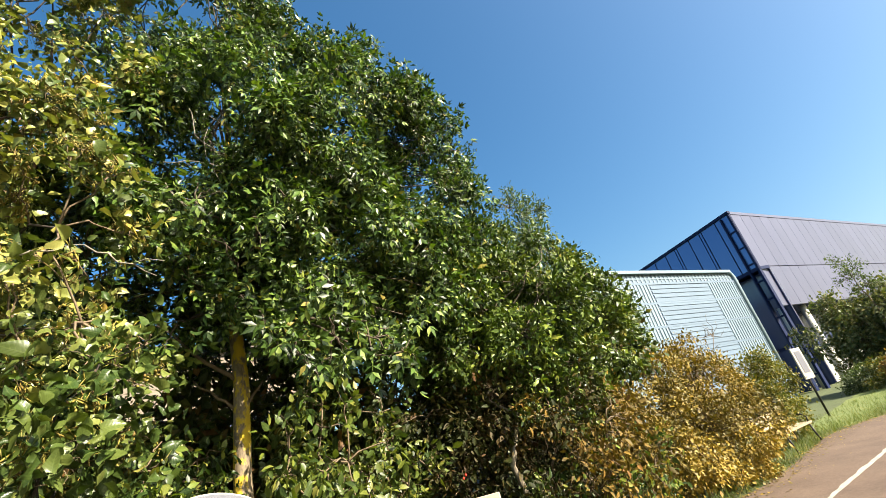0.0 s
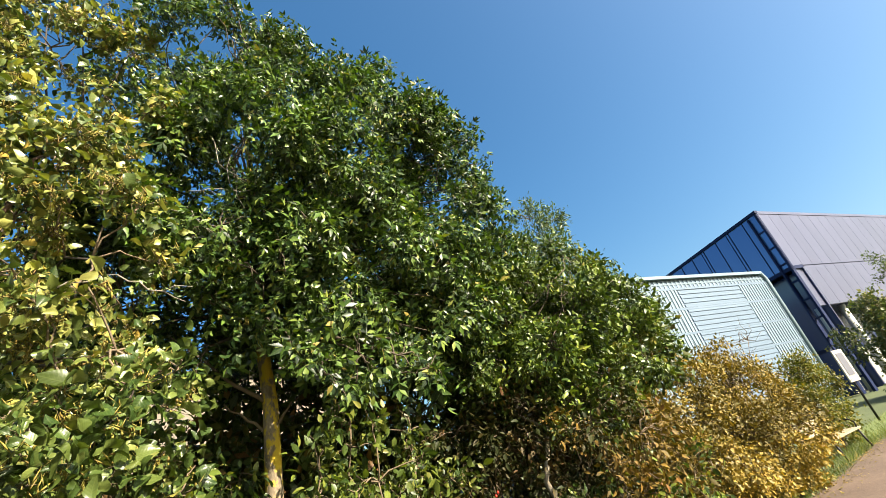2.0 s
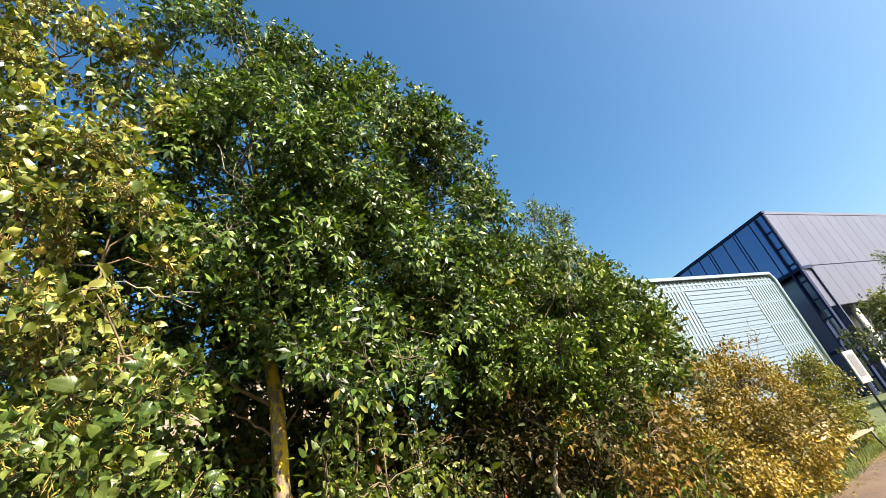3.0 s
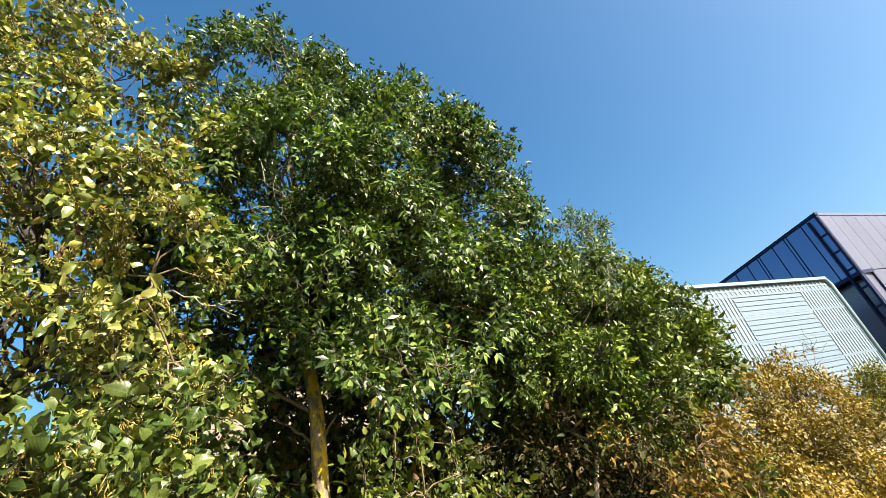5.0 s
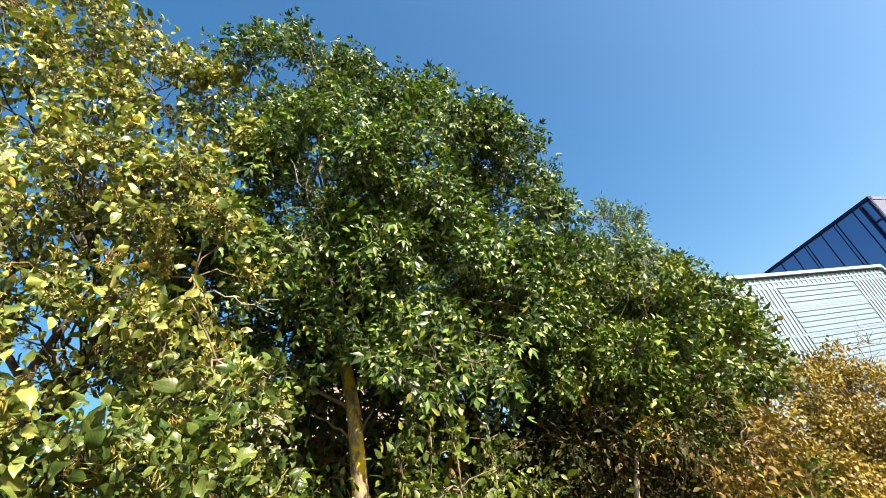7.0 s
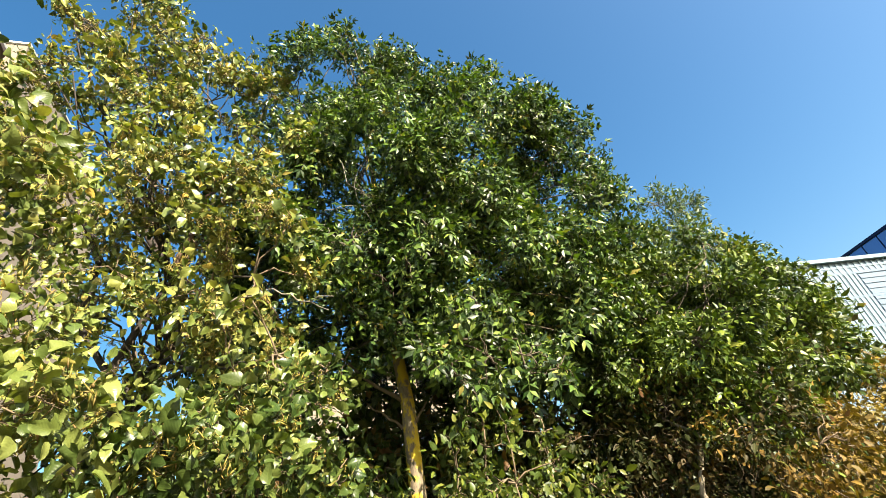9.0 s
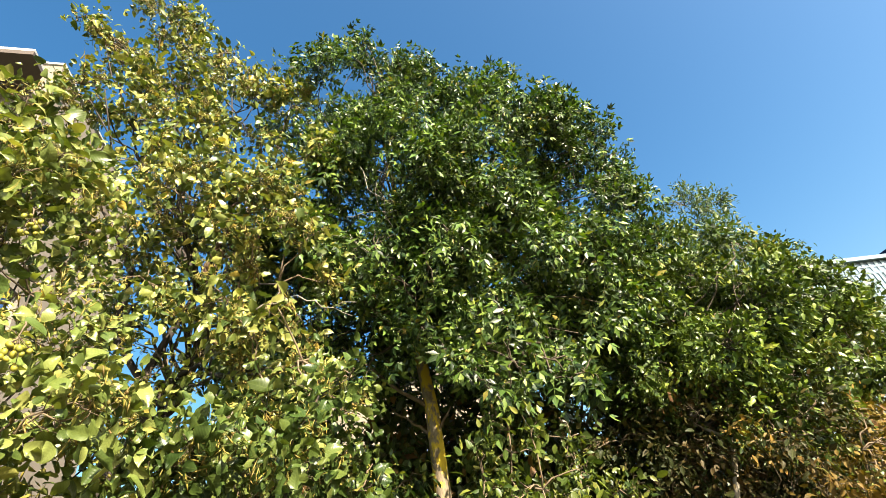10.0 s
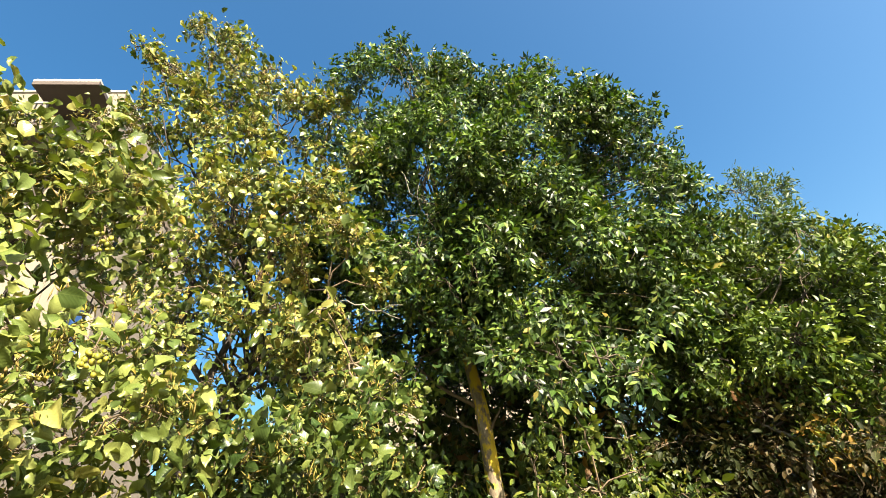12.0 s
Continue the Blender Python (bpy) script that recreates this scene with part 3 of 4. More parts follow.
def silver_hall():
    """Low hall with a ribbed white and louvred silver front."""
    h, x0 = 10.4, -22.0
    root = thing("hall_building", YARD, "low hall clad in white ribbed sheets and silver louvres", "building")
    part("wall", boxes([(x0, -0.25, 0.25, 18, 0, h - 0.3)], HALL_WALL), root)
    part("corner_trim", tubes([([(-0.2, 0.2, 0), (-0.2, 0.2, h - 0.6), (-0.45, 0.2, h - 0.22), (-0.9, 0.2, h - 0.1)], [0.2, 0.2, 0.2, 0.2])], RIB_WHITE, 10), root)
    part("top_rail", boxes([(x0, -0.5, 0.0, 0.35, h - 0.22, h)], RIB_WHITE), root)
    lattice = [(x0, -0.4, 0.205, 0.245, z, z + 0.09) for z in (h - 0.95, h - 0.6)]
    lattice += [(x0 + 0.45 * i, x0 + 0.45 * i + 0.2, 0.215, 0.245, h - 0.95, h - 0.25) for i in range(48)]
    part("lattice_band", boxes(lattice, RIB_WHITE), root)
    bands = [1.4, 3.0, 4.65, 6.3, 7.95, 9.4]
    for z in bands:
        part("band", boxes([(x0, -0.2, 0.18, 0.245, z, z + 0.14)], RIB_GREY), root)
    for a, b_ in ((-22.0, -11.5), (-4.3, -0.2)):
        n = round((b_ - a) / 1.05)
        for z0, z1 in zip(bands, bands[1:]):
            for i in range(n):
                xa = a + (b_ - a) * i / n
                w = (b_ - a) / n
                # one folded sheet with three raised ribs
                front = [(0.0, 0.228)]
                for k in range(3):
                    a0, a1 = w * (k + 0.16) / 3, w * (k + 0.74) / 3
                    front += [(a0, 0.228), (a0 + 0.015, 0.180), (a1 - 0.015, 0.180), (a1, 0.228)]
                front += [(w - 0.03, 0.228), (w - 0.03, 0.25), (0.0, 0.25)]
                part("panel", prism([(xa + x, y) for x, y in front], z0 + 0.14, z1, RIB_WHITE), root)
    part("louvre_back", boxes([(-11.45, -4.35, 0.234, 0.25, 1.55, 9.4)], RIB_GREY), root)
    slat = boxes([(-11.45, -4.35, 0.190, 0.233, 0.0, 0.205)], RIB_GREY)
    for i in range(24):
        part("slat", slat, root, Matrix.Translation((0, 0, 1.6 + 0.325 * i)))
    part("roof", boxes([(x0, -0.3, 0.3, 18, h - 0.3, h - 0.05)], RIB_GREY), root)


def office_block():
    """Tall block: a mauve metal front over a glass end and an open ground storey."""
    m = pose(27.5, 41.75, 0, 0, 0, 33)
    top, seam, under, long_, deep, skew = 16.95, 11.05, 7.2, 46.0, 14.0, math.tan(radians(10))
    root = thing("office_building", m, "tall block with mauve metal cladding and a dark blue glass end", "building")
    block = lambda a, y0, z0, z1, mat: prism([(a + y0 * skew, y0), (long_, y0), (long_, deep), (a + deep * skew, deep)], z0, z1, mat)
    part("wall", block(0.3, 0.3, seam - 0.3, top - 0.3, FRAME_DARK), root)
    part("wall", block(1.5, 0.3, under, seam - 0.31, FRAME_DARK), root)
    part("core", block(3.0, 3.0, 0, under - 0.01, GLASS_DARK), root)
    part("roof", block(0.0, 0.0, top - 0.29, top, CLADDING), root)
    n = 26
    for i in range(n):
        xa, xb = 0.1 + (long_ - 0.1) * i / n, 0.1 + (long_ - 0.1) * (i + 1) / n - 0.035
        part("panel", boxes([(xa, xb, 0.05, 0.3, seam + 0.05, top - 0.3)], CLADDING), root)
        part("panel", boxes([(xa, xb, 0.05, 0.3, under, seam - 0.03)], CLADDING), root)
    # glass end, at a slant to the front
    end = m @ pose(0, 0, 0, 0, 0, 80)
    loc = m.inverted() @ end
    cols, w = 9, 16.0
    for i in range(cols):
        xa = w * i / cols
        part("pane", boxes([(xa + 0.04, xa + w / cols - 0.04, 0.06, 0.12, seam, top - 0.25)], GLASS_BLUE), root, loc)
        part("pane", boxes([(xa + 0.1, xa + w / cols - 0.1, -1.3, -1.2, 4.0, seam - 0.3)], GLASS_DARK), root, loc)
        part("pane", boxes([(xa + 0.1, xa + w / cols - 0.1, -1.3, -1.2, 0.2, 3.7)], GLASS_DARK), root, loc)
        part("mullion", boxes([(xa - 0.035, xa + 0.035, 0.04, 0.16, seam - 0.2, top - 0.3)], FRAME_DARK), root, loc)
        if i in (2, 4):
            part("mullion", boxes([(xa + 0.30, xa + 0.35, 0.04, 0.16, seam - 0.2, top - 0.3)], FRAME_DARK), root, loc)
    part("top_beam", boxes([(-0.1, w, -0.05, 0.3, top - 0.25, top)], FRAME_DARK), root, loc)
    part("mid_beam", boxes([(0, w, -1.2, 0.25, seam - 0.3, seam)], FRAME_DARK), root, loc)
    part("corner_post", boxes([(0.0, 0.22, -0.08, 0.22, 0, top - 0.26)], FRAME_DARK), root, loc)
    part("corner_post", boxes([(0.9, 1.05, -0.05, 0.3, 0, top - 0.4)], FRAME_DARK), root, loc)
    for k in range(9):
        part("corner_rung", boxes([(0.2, 0.95, 0.02, 0.2, 1.2 + 1.7 * k, 1.35 + 1.7 * k)], FRAME_DARK), root, loc)
    # open ground storey along the front
    for i in range(11):
        part("column", tubes([([(1.2 + 4 * i, 0.8, 0), (1.2 + 4 * i, 0.8, under)], [0.3, 0.3])], PALE_TRIM, 14), root)
        part("shopfront", boxes([(3.2 + 3.6 * i, 6.5 + 3.6 * i, 2.8, 2.95, 0.1, 3.2)], PALE_TRIM), root)
        part("window", boxes([(3.2 + 3.6 * i, 6.5 + 3.6 * i, 2.8, 2.95, 3.4, 6.6)], GLASS_DARK), root)


def apartment_block():
    """Beige rendered flats with projecting balconies and a flat roof canopy."""
    x1, y0, y1, x0, top = -7.58, 11.5, 19.0, -30.0, 16.95
    root = thing("apartment_building", SITE, "beige rendered flats with brown balcony soffits and flat roof", "building")
    # side wall with a real opening for its window
    wy0, wy1, wz0, wz1 = 12.2, 13.3, 7.6, 9.3
    part("wall", boxes([(x1 - 0.35, x1, y0, wy0, 0, top), (x1 - 0.35, x1, wy1, y1, 0, top), (x1 - 0.35, x1, wy0, wy1, 0, wz0),
                        (x1 - 0.35, x1, wy0, wy1, wz1, top)], RENDER_BEIGE), root)
    part("wall", boxes([(x0, x1 - 0.36, y0, y0 + 0.35, 0, top)], RENDER_BEIGE), root)
    part("wall", boxes([(x0, x1 - 0.36, y1 - 0.35, y1, 0, top)], RENDER_BEIGE), root)
    part("roof", boxes([(x0, x1 - 0.36, y0 + 0.36, y1 - 0.36, top - 0.4, top - 0.1)], PALE_TRIM), root)
    part("parapet_cap", boxes([(x1 - 0.4, x1 + 0.06, y0 - 0.05, y1 + 0.05, top, top + 0.08)], PALE_TRIM), root)
    part("parapet_cap", boxes([(x0, x1 - 0.41, y0 - 0.06, y0 + 0.4, top, top + 0.08)], PALE_TRIM), root)
    win = part("window", boxes([(x1 - 0.2, x1 - 0.15, wy0, wy1, wz0, wz1)], GLASS_BLUE), root)
    part("frame", boxes([(x1 - 0.24, x1 - 0.1, wy0, wy0 + 0.07, wz0, wz1), (x1 - 0.24, x1 - 0.1, wy1 - 0.07, wy1, wz0, wz1),
                         (x1 - 0.24, x1 - 0.1, wy0 + 0.07, wy1 - 0.07, wz0, wz0 + 0.07), (x1 - 0.24, x1 - 0.1, wy0 + 0.07, wy1 - 0.07, wz1 - 0.07, wz1)], PALE_TRIM), win)
    plan = [(-9.35, 10.1), (-7.5, 10.1), (-7.55, 10.85), (-8.25, 11.49), (-9.35, 11.49)]
    part("canopy", prism(plan, 15.5, 15.66, SOFFIT), root)
    part("canopy_edge", prism(plan, 15.661, 15.76, PALE_TRIM), root)
    for z in (4.4, 7.4, 10.4, 13.1):
        b_ = part("balcony", boxes([(-13.4, -8.5, 9.9, 11.49, z, z + 0.25)], SOFFIT), root)
        part("fascia", boxes([(-13.45, -8.45, 9.82, 9.89, z - 0.05, z + 0.3)], SOFFIT), b_)
        part("handrail", boxes([(-13.4, -8.5, 9.9, 9.95, z + 1.25, z + 1.31)], POST_GREY), b_)
        for i in range(34):
            part("baluster", boxes([(-13.35 + 0.147 * i, -13.325 + 0.147 * i, 9.91, 9.935, z + 0.26, z + 1.25)], IRON), b_)
        part("balcony_door", boxes([(-12.6, -10.2, 11.45, 11.49, z + 0.25, z + 2.4)], GLASS_DARK), root)


def low_block():
    root = thing("rendered_house", SITE, "low pale rendered house behind the hedge", "building")
    part("wall", boxes([(-3.0, 7.6, 18.0, 26.0, 0, 7.3)], RENDER_BEIGE), root)
    part("roof", boxes([(-3.3, 7.9, 17.7, 26.3, 7.3, 7.5)], SOFFIT), root)
    for i in range(3):
        w = part("window", boxes([(-1.6 + 2.8 * i, -0.2 + 2.8 * i, 17.95, 18.0, 3.2, 4.8)], GLASS_DARK), root)
        part("sill", boxes([(-1.7 + 2.8 * i, -0.1 + 2.8 * i, 17.85, 18.0, 3.08, 3.18)], PALE_TRIM), w)


silver_hall(), office_block(), apartment_block(), low_block()

# ---- trees ----
def on_ground(az, d):
    p = bearing(az, 0, d)
    return Vector((p.x, p.y, 0))


ash_base = on_ground(-27, 5.67)
ash, _, _, ash_rng = tree("ash_tree", 11, ash_base, ash_base + Vector((-0.05, 0.0, 8.9)), 0.112, lobes_at(
    (-28, 51.8, 5.1, 0.85, 1), (-19, 50, 5.1, 0.76, 1), (-38, 50, 5.2, 0.9, 1), (-13.5, 47, 5.2, 0.65, 1), (3, 29, 6.4, 0.55, 1), (2.2, 36.3, 6.2, 0.32, 1), (-3.5, 43.6, 5.6, 0.7, 1), (-13, 35, 4.8, 0.5, 0.7), (-19, 37, 4.7, 0.42, 0.6), (-8.5, 44.8, 5.5, 0.88, 1), (-1, 40, 5.9, 0.8, 1), (-0.5, 34.3, 6.1, 0.8, 1), (-27, 27.5, 5.0, 0.5, 0.9), (-22, 22, 5.5, 0.4, 0.8), (-26.6, 23.2, 4.7, 0.30, 1), (-24, 19.2, 4.55, 0.30, 1), (-21, 16.2, 4.45, 0.28, 1), (-19, 13.6, 4.4, 0.19, 1), (-8, 13.6, 4.9, 0.26, 0.8), (-11.5, 16, 4.8, 0.34, 0.65), (-16, 17, 4.5, 0.3, 0.6), (-32, 25, 4.9, 0.4, 0.8), (-36, 30.5, 4.8, 0.5, 0.7), (-31.5, 34, 4.35, 0.4, 0.6), (-28, 29, 4.4, 0.36, 0.7), (-20, 34, 4.3, 0.34, 0.6), (-34, 19.5, 5.0, 0.34, 0.7), (-24, 31, 4.35, 0.38, 0.6), (-21, 25, 4.8, 0.36, 0.9), (-16, 23.5, 4.9, 0.42, 0.9), (-11, 21, 5.0, 0.4, 0.9), (-15, 29, 4.8, 0.4, 0.8), (-18, 19.5, 5.3, 0.34, 1), (-28.5, 56.5, 5.0, 0.35, 1), (0.5, 42, 5.7, 0.4, 1),
    (-40.5, 53, 5.0, 0.42, 1), (-45, 24, 6.2, 0.75, 0.9), (-43, 33, 6.0, 0.75, 0.9), (-39.5, 22, 5.9, 0.55, 0.9), (-50, 28, 6.8, 0.8, 0.7),
    (3.2, 38, 6.2, 0.45, 1), (-36, 55.8, 5.0, 0.2, 3), (-28, 57.2, 5.0, 0.2, 3), (-23, 55, 5.0, 0.2, 3), (-18, 54.8, 5.0, 0.22, 3), (-16.4, 51.6, 5.1, 0.29, 3),
    (-12, 49.2, 5.2, 0.29, 3), (-9, 48.3, 5.3, 0.27, 3), (-5.6, 47.0, 5.4, 0.27, 3), (-2.4, 46.0, 5.6, 0.26, 3), (0.6, 43.6, 5.8, 0.25, 3), (2.6, 40.6, 6.0, 0.25, 3), (4.5, 38.8, 6.1, 0.24, 3),
    (5.1, 36.0, 6.2, 0.24, 3), (4.2, 33.6, 6.3, 0.27, 3), (4.2, 30.8, 6.4, 0.29, 3),
    (-3, 27, 6.0, 0.85, 1), (1.5, 22.5, 6.7, 0.6, 0.9), (-3, 21, 6.4, 0.6, 0.9), (-15, 38, 5.0, 1.2, 1), (-26, 41, 4.8, 1.15, 1), (-38, 38, 5.1, 1.1, 1), (-42, 27, 5.3, 1.0, 0.8),
    (-13, 27, 5.2, 0.95, 1), (-20, 29, 5.2, 0.8, 1), (-32, 30, 5.6, 0.9, 0.8), (-7, 19, 6.2, 0.75, 1), (-16, 18.5, 6.1, 0.65, 1),
    (-25, 33, 6.9, 1.6, 0.3), (-9, 31, 7.1, 1.5, 0.3), (-24.3, 16.8, 6.7, 0.5, 1), (-30, 18, 6.6, 0.5, 0.9), (-35, 21, 6.4, 0.8, 0.8), (-26, 21, 6.8, 0.8, 0.8), (-18, 22, 6.4, 0.8, 0.8)),
    T_ASH, ASH_LEAF, BARK, "tall green ash tree with yellow-lichened pale trunk", per_m3=138, per_tip=3, spread=0.07, size=0.190, droop=0.6, wild=0.8, clump=0.27, share=16, high=(3.4, 5.4, 0.80),
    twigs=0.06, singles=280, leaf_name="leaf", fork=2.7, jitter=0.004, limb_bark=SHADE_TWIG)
for far_end, z0, r0 in ((bearing(-37, 22, 5.4), 2.95, 0.034), (bearing(-31.8, 14.4, 5.6), 2.62, 0.024), (bearing(-24.7, 13.4, 5.55), 2.68, 0.03)):
    part("limb", tubes([([p - ash_base for p in bend(ash_rng, ash_base + Vector((0, 0, z0)), far_end, 6, 0.0, 0.018)], taper(7, r0 * 0.8, 0.008))], TWIG, 9), ash)



def ash_sprays():
    """Large feathered leaves that hang in sprays low in front of the ash."""
    rng = np.random.default_rng(23)
    base = np.array(ash_base)
    for az, el, d in ASH_SPRAYS:
        c = np.array(bearing(az, el, d))
        n = 24
        p = c + rng.normal(size=(n, 3)) * [0.10, 0.10, 0.09]
        axis = rng.normal(size=(n, 3)) * [0.42, 0.42, 0.2] + [0, 0, -1]
        face = rng.normal(size=(n, 3)) * 0.45 + np.array([0.35, -0.9, 0.35])
        tagged(part("spray", leaf_mesh(T_ASH, p - base, frames_of(axis, face), 0.205 * (0.75 + 0.4 * rng.random(n)), ASH_LEAF), ash), "large grey-green ash leaves hanging down", kind="stuff")
        s_ = Vector(c - base)
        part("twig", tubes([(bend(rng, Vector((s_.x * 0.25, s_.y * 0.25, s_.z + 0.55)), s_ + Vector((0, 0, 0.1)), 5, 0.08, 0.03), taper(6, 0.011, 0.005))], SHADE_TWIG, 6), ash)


ASH_SPRAYS = ((-26.5, 22.6, 4.80), (-23.5, 20.6, 4.75), (-21.2, 22.2, 4.80), (-21.0, 18.4, 5.20), (-18.6, 19.6, 5.15), (-18.4, 16, 5.15), (-16.6, 14.6, 5.10), (-29, 24.6, 4.80), (-10.8, 17.4, 5.05), (-7.2, 17, 5.15), (-14.6, 21, 4.90), (-3.4, 19.6, 5.40))
ash_sprays()

maple_base = on_ground(1.4, 6.45)
tree("field_maple_tree", 12, maple_base, maple_base + Vector((0.25, 0.5, 4.4)), 0.048, lobes_at(
    (6.5, 20.5, 7.6, 0.95, 1), (11.5, 17, 8.2, 0.85, 1), (15.2, 13, 8.6, 0.78, 1), (16, 8.5, 8.6, 0.65, 1), (9, 13, 7.0, 0.95, 1), (2, 19, 7.2, 1.05, 1), (0, 12.5, 6.8, 0.75, 1),
    (11, 7.5, 7.6, 0.65, 1), (5, 8, 7.4, 0.6, 1), (6.5, 4.5, 6.9, 0.5, 1), (10, 4, 7.3, 0.5, 0.9), (-1.5, 9, 6.9, 0.42, 0.9), (-3.5, 12, 6.9, 0.45, 0.9), (6, 11, 6.7, 0.5, 0.9), (4.3, 9, 6.5, 0.36, 1), (8.5, 11.2, 6.6, 0.4, 1), (8, 7, 6.7, 0.36, 0.9), (16.4, 16.2, 9.0, 0.5, 1), (14.0, 20.2, 8.6, 0.4, 1), (16.2, 18.2, 9.0, 0.34, 1), (18.0, 16.2, 9.2, 0.3, 1), (5, 15, 9.0, 1.4, 0.4), (14, 10, 9.6, 1.0, 0.5)),
    T_MAPLE, MAPLE_LEAF, PALE_BARK, "rounded bright green field maple leaning out of hedge", per_m3=440, per_tip=3, spread=0.06, size=0.077, clump=0.26, share=20,
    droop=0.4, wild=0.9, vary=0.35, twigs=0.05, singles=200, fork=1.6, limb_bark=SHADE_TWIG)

willow_base = on_ground(14, 12.0)
tree("goat_willow_tree", 13, willow_base, willow_base + Vector((-0.3, 0.2, 6.2)), 0.12, lobes_at(
    (10.4, 27.0, 11.6, 0.5, 1.7), (12.2, 25.8, 11.6, 0.5, 1.7), (12.7, 21.8, 11.5, 0.6, 1.2), (9, 23.3, 11.3, 0.75, 1), (14.6, 16, 11.8, 0.75, 1), (17.5, 12.2, 12.2, 0.55, 1), (16.2, 9, 12, 1.0, 1), (8, 18, 12, 1.2, 0.8)),
    T_NARROW, WILLOW_LEAF, TWIG, "grey-green willow tree rising behind the maple", per_m3=270, per_tip=3, spread=0.08, size=0.115, droop=0.1,
    lift=0.4, twigs=0.06, fork=1.5)


def cones(root, rng, tips, share, mat, size=0.011, slim=1.0, name="cone", label="yellow-green alder cones in bunches"):
    """Small hanging cones and catkins in bunches at the twig tips."""
    base = np.array(root.matrix_basis.translation)
    pick = np.flatnonzero(rng.random(len(tips)) < share)
    p = np.repeat(tips[pick], 6, 0) - base + rng.normal(size=(len(pick) * 6, 3)) * [0.018, 0.018, 0.022]
    v = np.array([(0, -1.6, 0), (0.85, 0, 0), (0, 0, 0.85), (-0.85, 0, 0), (0, 0, -0.85), (0, 1.6, 0)], float) * [slim, 1 / slim, slim]
    f = np.array([(0, 1, 2), (0, 2, 3), (0, 3, 4), (0, 4, 1), (5, 2, 1), (5, 3, 2), (5, 4, 3), (5, 1, 4)])
    turn = frames_of(rng.normal(size=(len(p), 3)) * 0.6 + [0, 0, -0.8], rng.normal(size=(len(p), 3)))
    tagged(part(name, leaf_mesh((v, f, v[:, :2] * 0 + 0.3), p, turn, size * (0.7 + 0.7 * rng.random(len(p))), mat), root, label=label), kind="stuff")


alder_base = on_ground(-59, 5.5)
alder, al_tips, _, al_rng = tree("alder_tree", 14, alder_base, alder_base + Vector((-0.25, 0.1, 8.6)), 0.10, lobes_at(
    (-63, 56, 5.2, 0.55, 1), (-57, 53, 5.2, 0.6, 1), (-71, 51.5, 5.2, 0.42, 0.8), (-70.5, 46, 5.2, 0.45, 1.2), (-60, 42, 4.9, 0.55, 0.7), (-55, 42, 4.7, 0.5, 0.8), (-65.5, 50, 5.1, 0.52, 0.8), (-61, 47, 5.1, 0.75, 0.8), (-52, 49, 5.0, 0.65, 0.8), (-54, 54, 5.1, 0.4, 0.7), (-61, 27, 5.8, 0.8, 0.5), (-57, 21, 5.2, 0.5, 0.6), (-66, 23, 5.7, 0.5, 0.5), (-63, 33, 5.3, 0.45, 0.75),
    (-49, 38, 4.4, 0.75, 0.85), (-58, 39, 4.6, 0.65, 1), (-45, 30, 4.0, 0.7, 0.45), (-51, 28, 4.3, 0.5, 0.7), (-43, 44, 4.4, 0.55, 0.7), (-46, 51, 4.8, 0.5, 0.8),
    (-47, 20, 3.9, 0.6, 0.65), (-42, 21, 3.5, 0.5, 0.35), (-66, 36, 5.2, 0.5, 0.8), (-73.6, 53.2, 5.2, 0.2, 4), (-70.3, 52.4, 5.2, 0.22, 4), (-63.5, 57.4, 5.2, 0.2, 4),
    (-58.7, 56.6, 5.2, 0.24, 4), (-54.9, 54.8, 5.2, 0.22, 4), (-52.6, 52, 5.2, 0.22, 4), (-72, 47.2, 5.2, 0.22, 4), (-68.7, 45.8, 5.2, 0.22, 4),
    (-60, 29.5, 4.9, 0.45, 0.9), (-55, 27, 4.7, 0.45, 0.9), (-57, 35, 4.8, 0.45, 0.9), (-52, 33, 4.6, 0.4, 0.9), (-52, 23, 4.4, 0.4, 0.8), (-43, 51, 4.7, 0.36, 1), (-47.5, 52.5, 4.9, 0.34, 1)),
    T_ALDER_SMALL, ALDER_LEAF, ALDER_BARK, "alder tree with dark forked trunk and yellowing catkins", per_m3=240, per_tip=3, spread=0.08, size=0.071, clump=0.28, share=20,
    droop=0.3, wild=1.3, vary=0.42, stray=1.0, twigs=0.3, fork=2.2, singles=100, twig_r=0.006, shell=0.3)
cones(alder, al_rng, al_tips, 0.25, CONE_GREEN, 0.009)
cones(alder, al_rng, al_tips, 0.42, CONE_GREEN, 0.013, 0.42, "catkin", "thin hanging yellow-green catkins")
for far_end, z0, r0 in ((bearing(-53, 36, 5.0), 2.9, 0.05), (bearing(-66, 40, 5.4), 3.2, 0.04)):
    part("limb", tubes([([p - alder_base for p in bend(al_rng, alder_base + Vector((0, 0, z0)), far_end, 6, -0.03, 0.03)], taper(7, r0, 0.025))], ALDER_BARK, 9), alder)

def near_alder(name, seed, az, d, top, lobes, mat, label, per_m3, size):
    """A young alder close by, with large crumpled leaves, cones and catkins."""
    g = on_ground(az, d)
    root, tips, _, rng = tree(name, seed, g, g + Vector((0.1, 0.1, top)), 0.035, lobes, T_ALDER, mat, ALDER_BARK, label, per_m3=per_m3, per_tip=3, spread=0.07, size=size,
                              droop=0.35, wild=1.4, vary=0.35, stray=1.0, twigs=0.6, fork=0.5, singles=300, twig_r=0.0035, shell=0.2)
    cones(root, rng, tips, 0.12, CONE_GREEN, 0.0075)
    cones(root, rng, tips, 0.25, CONE_GREEN, 0.0095, 0.42, "catkin", "thin hanging yellow-green catkins")
    return root


